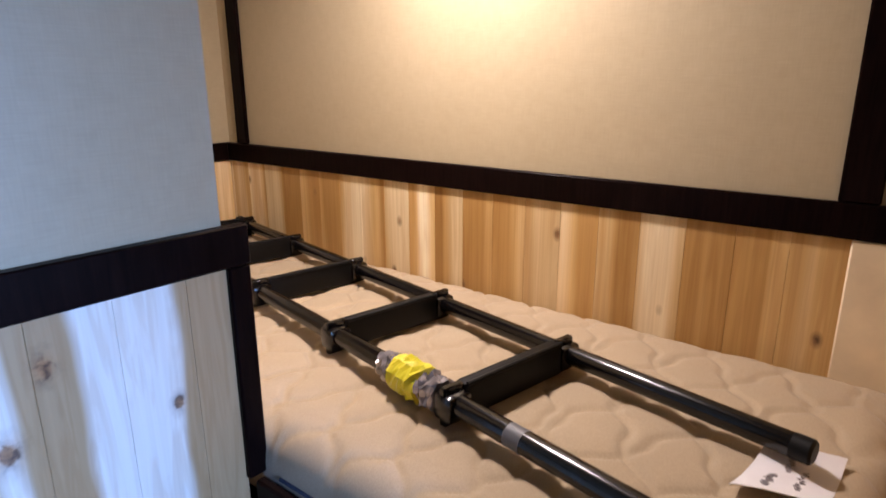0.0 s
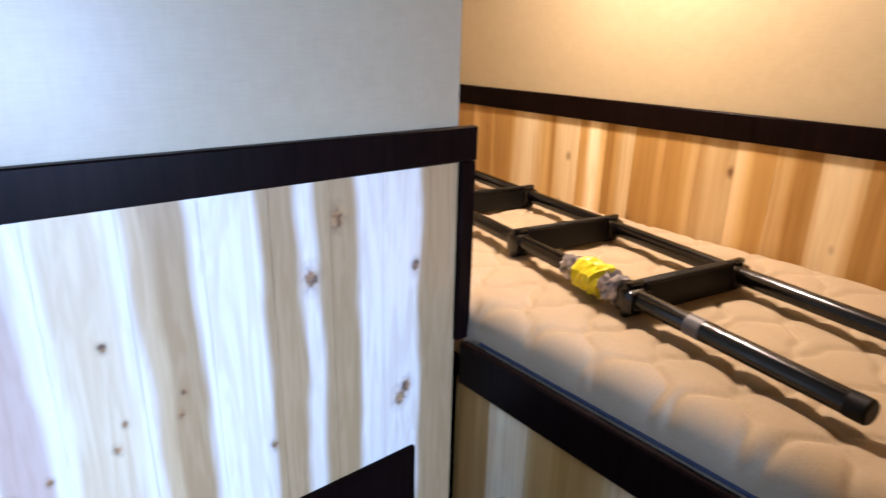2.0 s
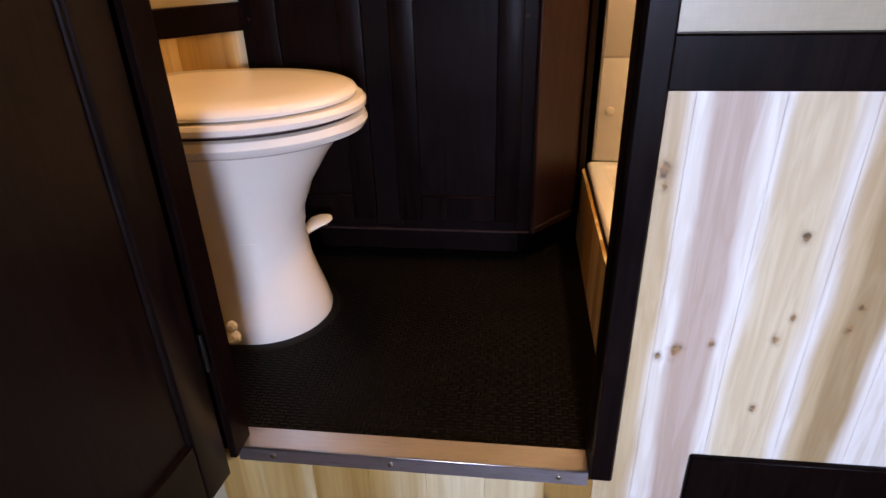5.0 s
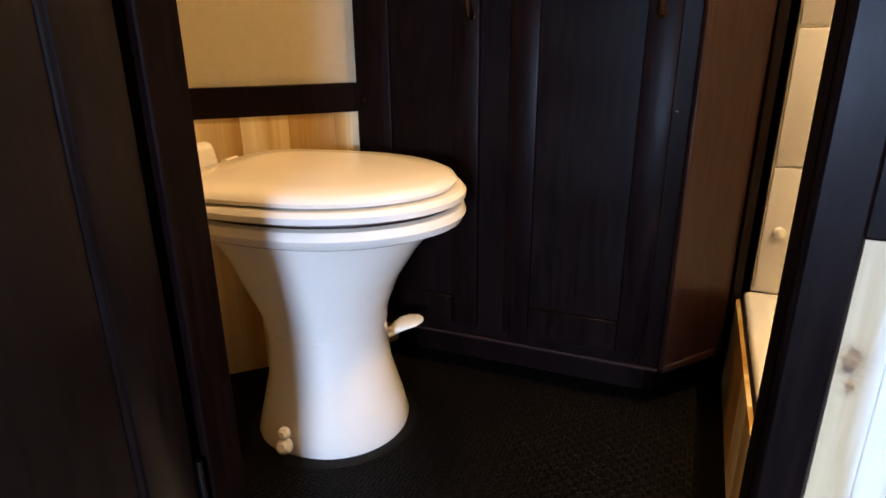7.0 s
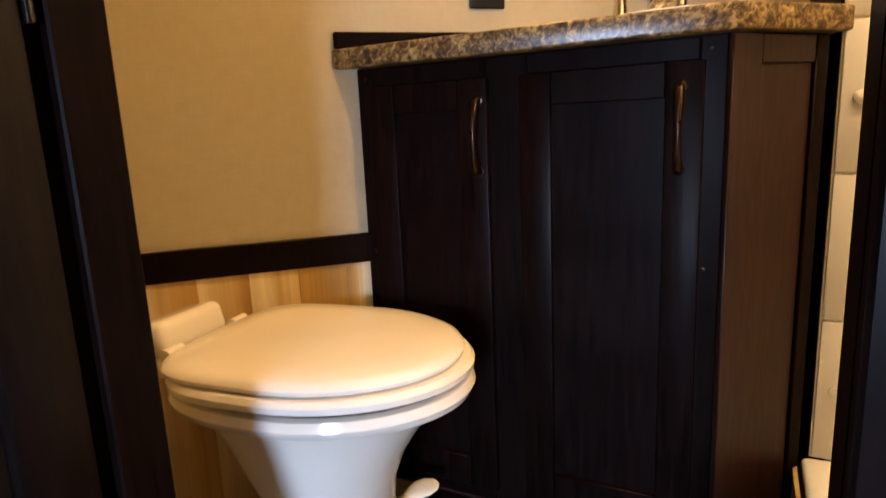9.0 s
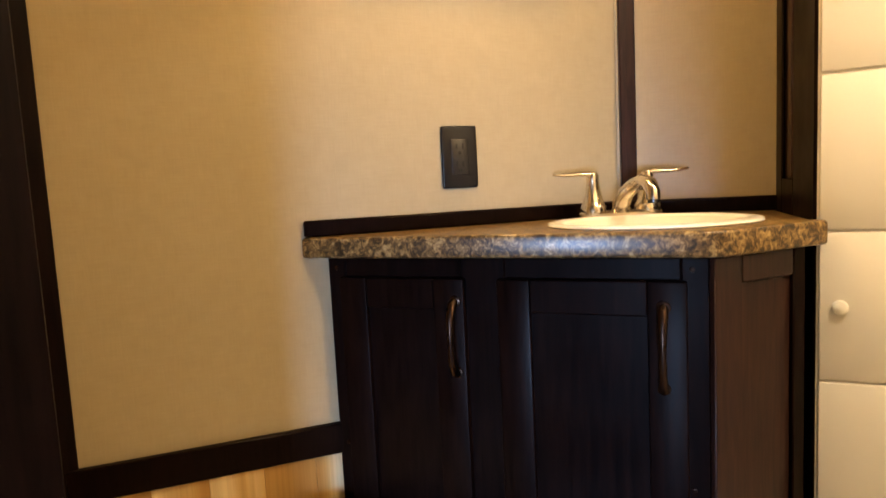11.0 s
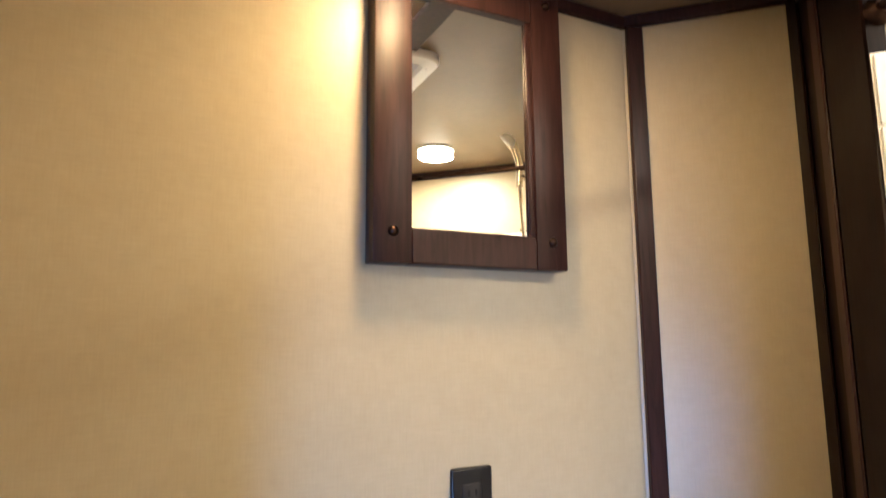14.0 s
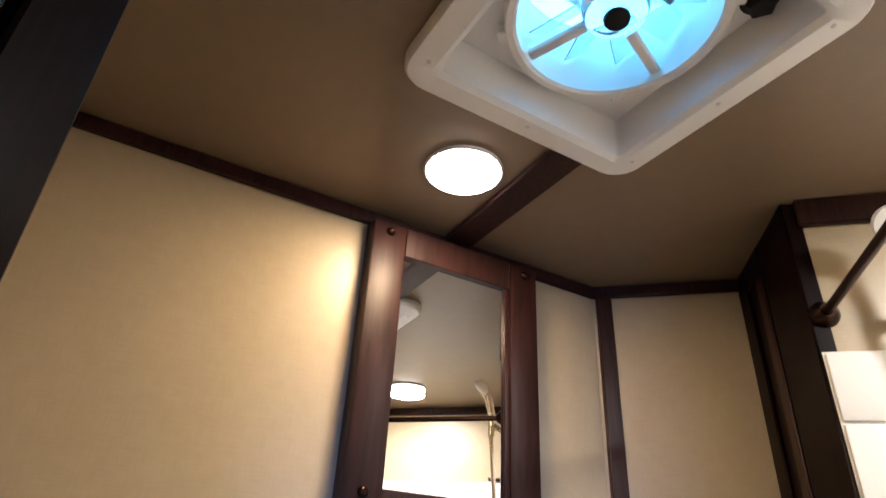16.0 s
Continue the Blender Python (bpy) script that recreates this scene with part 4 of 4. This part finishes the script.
board("backsplash", MS, 0.012, POST_X - PANEL_X0 - 0.012, 1.1305, 1.159, 0.011, DARK, "espresso-stained backsplash strip along the worktop", "backsplash")


def basin():
    m = Matrix.Translation((SINK.x, SINK.y, 1.1305)) @ Matrix.Rotation(TURN, 4, "Z")
    t = thing("basin", "white oval drop-in basin in the worktop", "sink", m)

    def ring(r, z):
        return [(0.168 * r * math.cos(a), 0.160 * r * math.sin(a), z) for a in [2 * math.pi * k / 56 for k in range(56)]]

    prof = [(0.86, -0.004), (0.985, 0.0), (1.0, 0.0015), (0.99, 0.0045), (0.95, 0.006), (0.885, 0.0055), (0.855, 0.002), (0.84, -0.012), (0.81, -0.035), (0.68, -0.068), (0.42, -0.086), (0.10, -0.092)]
    back = [(0.10, -0.098), (0.44, -0.092), (0.70, -0.075), (0.83, -0.040), (0.855, -0.012)]
    part("bowl", bm_loft([ring(*p) for p in reversed(prof)] + [ring(*p) for p in reversed(back)][0:1] + [ring(*p) for p in reversed(back[:-1])]), BASIN, t)
    part("drain", bm_move(bm_lathe([(0.019, 0.0), (0.018, 0.003), (0.008, 0.001)], 24), Matrix.Translation((0, 0, -0.0915))), NICKEL, t)


basin()


def faucet():
    m = Matrix.Translation((-0.174, 0.946, 1.1305)) @ Matrix.Rotation(TURN, 4, "Z")
    t = thing("faucet", "brushed nickel two-handle faucet behind the basin", "faucet", m)
    part("base_plate", bm_loft([oval(0, 0, 0.080, 0.080, 0.027, 0.0, 40, 2.8, 2.8), oval(0, 0, 0.080, 0.080, 0.027, 0.010, 40, 2.8, 2.8), oval(0, 0, 0.074, 0.074, 0.022, 0.015, 40, 2.8, 2.8)]), NICKEL, t)
    for s in (-1, 1):
        h = part("handle", bm_move(bm_lathe([(0.024, 0.010), (0.0245, 0.022), (0.022, 0.027), (0.0185, 0.034), (0.0135, 0.055), (0.0115, 0.072), (0.012, 0.082), (0.009, 0.088)], 24), Matrix.Translation((s * 0.052, 0, 0))), NICKEL, t)
        pts = [(s * (0.047 + 0.0), 0.0, 0.080), (s * 0.062, -0.002, 0.087), (s * 0.085, -0.004, 0.087), (s * 0.108, -0.006, 0.0855), (s * 0.128, -0.007, 0.090)]
        lv = bm_tube(pts, [0.0095, 0.0085, 0.0070, 0.0060, 0.0045], 12)
        for v in lv.verts:
            v.co.z = 0.087 + (v.co.z - 0.087) * 0.62
        part("lever", lv, NICKEL, h)
    arc = [(0, 0.0, 0.008), (0.001, -0.006, 0.028), (0.004, -0.028, 0.047), (0.009, -0.062, 0.061), (0.014, -0.098, 0.067), (0.017, -0.126, 0.062), (0.019, -0.138, 0.048), (0.019, -0.139, 0.036)]
    part("spout", bm_tube(arc, [0.019, 0.017, 0.0145, 0.0135, 0.0135, 0.0135, 0.0125, 0.0115], 18), NICKEL, t)
    part("aerator", bm_tube([(0.019, -0.139, 0.038), (0.019, -0.139, 0.030)], 0.0098, 16), BLACKMETAL, t)


faucet()


def outlet():
    s = MLEN - 0.690
    t = thing("wall_outlet", "black double socket outlet on the linen wall above the worktop", "outlet", MM @ Matrix.Translation((s, 0, 1.2605)))
    part("plate", bm_box((-0.036, 0.0, -0.058), (0.036, 0.006, 0.058), 0.004, 3), OUTLET, t)
    part("socket", bm_box((-0.0168, 0.005, -0.0335), (0.0168, 0.0068, 0.0335), 0.0015, 2), SOCKET, t)
    for z in (0.0165, -0.0165):
        for x in (-0.0062, 0.0062):
            part("slot", bm_box((x - 0.0017, 0.0063, z - 0.001), (x + 0.0017, 0.0072, z + 0.0085), 0), SLOT, t)
        part("slot", bm_move(bm_lathe([(0.0034, 0), (0.0034, 0.0009)], 12), Matrix.Translation((0, 0.0063, z - 0.0085)) @ Matrix.Rotation(radians(-90), 4, "X")), SLOT, t)


outlet()


def wall_mirror():
    s0, s1, z0, z1 = MLEN - 0.866, MLEN - 0.513, 1.629, 2.127
    w, h = s1 - s0, z1 - z0
    t = thing("framed_mirror", "tall mirror in a walnut wood frame with bronze studs", "mirror", MM @ Matrix.Translation((s0, 0.0005, z0)))
    part("stile", bm_box((0, 0.0, 0), (0.062, 0.036, h), 0.002, 2), TRIM, t)
    part("stile", bm_box((w - 0.063, 0.0, 0), (w, 0.036, h), 0.002, 2), TRIM, t)
    part("rail", bm_box((0.062, 0.0, 0.0), (w - 0.063, 0.0352, 0.056), 0.002), TRIM, t)
    part("rail", bm_box((0.062, 0.0, h - 0.058), (w - 0.063, 0.0352, h), 0.002), TRIM, t)
    part("glass", bm_box((0.060, 0.001, 0.054), (w - 0.061, 0.026, h - 0.056)), MIRROR, t, "clear mirror glass", False)
    for x in (0.062,):
        part("bead", bm_box((x - 0.001 if x < 0.1 else x - 0.011, 0.026, 0.056), (x + 0.011 if x < 0.1 else x + 0.001, 0.033, h - 0.058), 0.003, 2), TRIM, t)
    for x in (0.030, w - 0.032):
        for z in (0.048, h - 0.018):
            part("stud", bm_move(bm_lathe([(0.0085, 0.0), (0.0085, 0.002), (0.006, 0.0055), (0.002, 0.007)], 18), Matrix.Translation((x, 0.0355, z)) @ Matrix.Rotation(radians(-90), 4, "X")), BRONZE, t)


wall_mirror()


def ceiling_light(x, y, label):
    t = thing("ceiling_light", label, "lamp", Matrix.Translation((x, y, CEIL)), "round ceiling lights")
    part("rim", bm_lathe([(0.0645, -0.0005), (0.0645, -0.004), (0.063, -0.006), (0.061, -0.006), (0.061, -0.0005)], 40), WHITE, t)
    part("diffuser", bm_lathe([(0.0605, -0.001), (0.0605, -0.007), (0.050, -0.013), (0.025, -0.017), (0.002, -0.018)], 40), GLOW, t, "glowing frosted lens")


ceiling_light(-0.379, 0.590, "round white ceiling light glowing warm beside the batten")
ceiling_light(0.52, 0.37, "round white ceiling light glowing warm above the shower")


def roof_vent():
    m = Matrix.Translation((VENT.x, VENT.y, CEIL)) @ Matrix.Rotation(radians(45), 4, "Z") @ Matrix.Diagonal((1.035, 1.035, 1.0, 1.0))
    t = thing("roof_vent", "white square roof vent with a clear fan and a dome glowing blue for daylight", "vent", m)

    def rsq(h, r, z, n=6):
        pts = []
        for cx, cy, a0 in ((h - r, h - r, 0), (-h + r, h - r, 90), (-h + r, -h + r, 180), (h - r, -h + r, 270)):
            pts += [(cx + r * math.cos(radians(a0 + 90 * k / n)), cy + r * math.sin(radians(a0 + 90 * k / n)), z) for k in range(n + 1)]
        return pts

    rings = [rsq(0.194, 0.04, -0.0005), rsq(0.194, 0.04, -0.014), rsq(0.190, 0.038, -0.020), rsq(0.160, 0.012, -0.022), rsq(0.152, 0.008, -0.016), rsq(0.142, 0.006, 0.045), rsq(0.145, 0.006, 0.046), rsq(0.156, 0.008, -0.004)]
    bm = bmesh.new()
    rs = [[bm.verts.new(p) for p in r] for r in rings]
    n = len(rs[0])
    for a, b in zip(rs, rs[1:] + rs[:1]):
        for j in range(n):
            bm.faces.new((a[j], a[(j + 1) % n], b[(j + 1) % n], b[j]))
    bmesh.ops.recalc_face_normals(bm, faces=bm.faces)
    part("frame", bm, WHITE, t, "white moulded trim ring")
    sq = rsq(0.146, 0.006, 0.0)
    part("deck", bm_ring_plate([(x, y) for x, y, _ in sq], [(0.118 * math.cos(2 * math.pi * k / 48), 0.118 * math.sin(2 * math.pi * k / 48)) for k in range(48)], 0.042, 0.047), WHITE, t)
    tor = [(0.118, 0.050), (0.118, 0.024), (0.122, 0.020), (0.130, 0.020), (0.133, 0.026), (0.133, 0.0415), (0.124, 0.0415), (0.124, 0.050)]
    bm = bmesh.new()
    rs = [[bm.verts.new((r * math.cos(2 * math.pi * k / 56), r * math.sin(2 * math.pi * k / 56), z)) for k in range(56)] for r, z in tor]
    for a, b in zip(rs, rs[1:] + rs[:1]):
        for j in range(56):
            bm.faces.new((a[j], a[(j + 1) % 56], b[(j + 1) % 56], b[j]))
    bmesh.ops.recalc_face_normals(bm, faces=bm.faces)
    part("fan_ring", bm, WHITE, t)
    part("duct", bm_tube([(0, 0, 0.046), (0, 0, 0.15)], 0.1185, 48, False), WHITE, t)
    part("hub", bm_lathe([(0.040, 0.075), (0.040, 0.040), (0.036, 0.030), (0.028, 0.026), (0.012, 0.027)], 32), CLEARP, t, "clear plastic motor hub")
    part("hub_cap", bm_lathe([(0.016, 0.0255), (0.015, 0.020), (0.006, 0.019)], 20), BLACKRUBBER, t)
    for k in range(4):
        a = radians(20 + 90 * k)
        part("arm", bm_move(bm_box((0.038, -0.007, 0.034), (0.120, 0.007, 0.046), 0.003), Matrix.Rotation(a, 4, "Z")), WHITE, t)
    for k in range(10):
        a = radians(36 * k)
        blade = bm_box((0.042, -0.0008, 0.060), (0.112, 0.0008, 0.100), 0.0)
        bm_move(blade, Matrix.Rotation(a, 4, "Z") @ Matrix.Translation((0, 0, 0.08)) @ Matrix.Rotation(radians(52), 4, "X") @ Matrix.Translation((0, 0, -0.08)))
        part("blade", blade, CLEARP, t)
    for a in (45, 135, 225, 315):
        part("clip", bm_move(bm_box((0.128, -0.008, 0.022), (0.142, 0.008, 0.040), 0.002), Matrix.Rotation(radians(a), 4, "Z")), WHITE, t)
    part("crank_knob", bm_move(bm_join(bm_lathe([(0.017, 0.0), (0.018, -0.012), (0.014, -0.016)], 5), bm_lathe([(0.022, 0.004), (0.022, 0.0), (0.01, -0.002)], 20)), Matrix.Translation((0.118, -0.105, 0.030))), BLACKRUBBER, t, "black crank knob")
    for x, y in ((0.170, 0.145), (-0.170, 0.145), (0.170, -0.145), (-0.170, -0.145), (0.170, 0.0), (0.0, 0.170), (-0.170, 0.0), (0.0, -0.170)):
        part("screw", bm_move(bm_lathe([(0.0035, 0.0), (0.003, -0.0015), (0.001, -0.002)], 10), Matrix.Translation((x, y, -0.0205))), ALU, t)
    for k in range(3):
        part("lid_rib", bm_box((-0.115, -0.075 + 0.07 * k, 0.134), (0.115, -0.066 + 0.07 * k, 0.140), 0.001), FRAMEMETAL if k == 1 else WHITE, t)
    part("dome", bm_lathe([(0.118, 0.150), (0.10, 0.158), (0.05, 0.164), (0.001, 0.166)], 40), DOME_GLOW, t, "dome lid made to glow blue in place of daylight through it")


roof_vent()

# ---- shower ----
tub = thing("shower_pan", "white deep shower pan with a cedar-boarded front", "bathtub", Matrix.Identity(4))
bm = bm_box((0.116, 0.046, FLOOR_BATH + 0.0006), (0.784, SHOWER_Y - 0.001, 0.412))
topf = max(bm.faces, key=lambda f: f.calc_center_median().z)
bmesh.ops.inset_region(bm, faces=[topf], thickness=0.055)
ex = bmesh.ops.extrude_discrete_faces(bm, faces=[topf])
nf = ex["faces"][0]
bmesh.ops.translate(bm, vec=(0, 0, -0.17), verts=nf.verts)
bmesh.ops.scale(bm, vec=(0.88, 0.88, 1), verts=nf.verts, space=Matrix.Translation(-nf.calc_center_median()))
bmesh.ops.bevel(bm, geom=[e for e in bm.edges if e.calc_length() > 0.01], offset=0.008, segments=3, profile=0.5, affect="EDGES")
part("pan", bm, SURROUND, tub)
apron = part("apron", bm_box((0.1095, 0.056, FLOOR_BATH + 0.0006), (0.1155, SHOWER_Y - 0.006, 0.400), 0.001), DARK, tub, "cedar-boarded apron")
planks(apron, frame_on((0.1090, 0.056, 0), (0, 1, 0), (-1, 0, 0)), SHOWER_Y - 0.064, FLOOR_BATH + 0.001, 0.399, 0.04)


def surround(name, m, length, cols, dots):
    sheet = structure(name, bm_box((0, 0.0005, 0.413), (length, 0.004, 1.893), 0.001), SURROUND, "glossy white shower surround moulded as square tiles", "surround")
    sheet.matrix_world = m
    rows = [0.414, 0.655, 0.888, 1.112, 1.338, 1.565, 1.790, 1.892]
    for r, (a, b) in enumerate(zip(rows, rows[1:])):
        for c, (x0, x1) in enumerate(zip(cols, cols[1:])):
            key = ("tile", round(x1 - x0, 3), round(b - a, 3))
            if key not in plank_meshes:
                plank_meshes[key] = mesh_of("tile", bm_box((0.0015, 0.003, 0.0015), (x1 - x0 - 0.0015, 0.0085, b - a - 0.0015), 0.0035, 2), SURROUND, True)
            ob = new("tile", plank_meshes[key])
            ob.parent = sheet
            ob.matrix_world = m @ Matrix.Translation((x0, 0, a))
            if dots and r % 2 == 0 and c == len(cols) - 2 and r < 6:
                key = "dot"
                if key not in plank_meshes:
                    plank_meshes[key] = mesh_of("knob", bm_move(bm_lathe([(0.011, 0), (0.010, 0.006), (0.004, 0.009)], 16), Matrix.Rotation(radians(-90), 4, "X")), SURROUND, True)
                k = new("knob", plank_meshes[key])
                k.parent = sheet
                k.matrix_world = m @ Matrix.Translation((0.785 - 0.156, 0.008, (a + b) / 2))


surround("wall_surround_end", frame_on((0.785, SHOWER_Y, 0), (-1, 0, 0), (0, -1, 0)), 0.785 - POST_X - 0.004, [0.002, 0.220, 0.440, 0.657], True)
surround("wall_surround_side", frame_on((0.785, 0.046, 0), (0, 1, 0), (-1, 0, 0)), 0.715, [0.002, 0.240, 0.478, 0.713], False)
rod = thing("curtain_rod", "dark bronze curtain rod across the shower", "rod", Matrix.Identity(4))
part("tube", bm_tube([(0.145, SHOWER_Y - 0.006, 1.952), (0.145, 0.046, 1.952)], 0.0068, 16), BRONZE, rod)
for y0, y1 in ((SHOWER_Y - 0.0005, SHOWER_Y - 0.020), (0.0405, 0.060)):
    part("flange", bm_tube([(0.145, y0, 1.952), (0.145, y0 + (y1 - y0) * 0.35, 1.952), (0.145, y1, 1.952)], [0.021, 0.020, 0.011], 20), BRONZE, rod)
hs = thing("hand_shower", "white and nickel hand shower on a wall arm with hose", "shower", Matrix.Identity(4))
part("arm", bm_tube([(0.245, SHOWER_Y - 0.0005, 1.93), (0.245, 0.745, 1.945), (0.242, 0.725, 1.955)], 0.009, 12), NICKEL, hs)
part("grip", bm_tube([(0.240, 0.720, 1.925), (0.242, 0.722, 1.98), (0.240, 0.712, 2.03), (0.236, 0.698, 2.055)], [0.009, 0.010, 0.011, 0.014], 12), NICKEL, hs)
part("spray_head", bm_move(bm_lathe([(0.010, 0.02), (0.022, 0.012), (0.027, 0.0), (0.025, -0.005), (0.008, -0.007)], 24), Matrix.Translation((0.234, 0.690, 2.056)) @ Matrix.Rotation(radians(-50), 4, "X")), WHITE, hs)
part("hose", bm_tube([(0.240, 0.720, 1.925), (0.243, 0.728, 1.80), (0.25, 0.740, 1.55), (0.26, 0.748, 1.30), (0.29, 0.748, 1.15), (0.33, 0.752, 1.25), (0.34, 0.760, 1.32)], 0.006, 10), NICKEL, hs)
hook = thing("towel_hook", "small bronze double hook on the shower wall", "hook", frame_on((0.785, 0.635, 1.90), (0, 1, 0), (1, 0, 0)))
part("bar", bm_tube([(-0.03, -0.016, 0.008), (-0.03, -0.014, 0), (0.03, -0.014, 0), (0.03, -0.016, 0.008)], 0.005, 8), BRONZE, hook)
part("foot", bm_tube([(0, -0.0005, 0), (0, -0.014, 0)], 0.006, 10), BRONZE, hook)
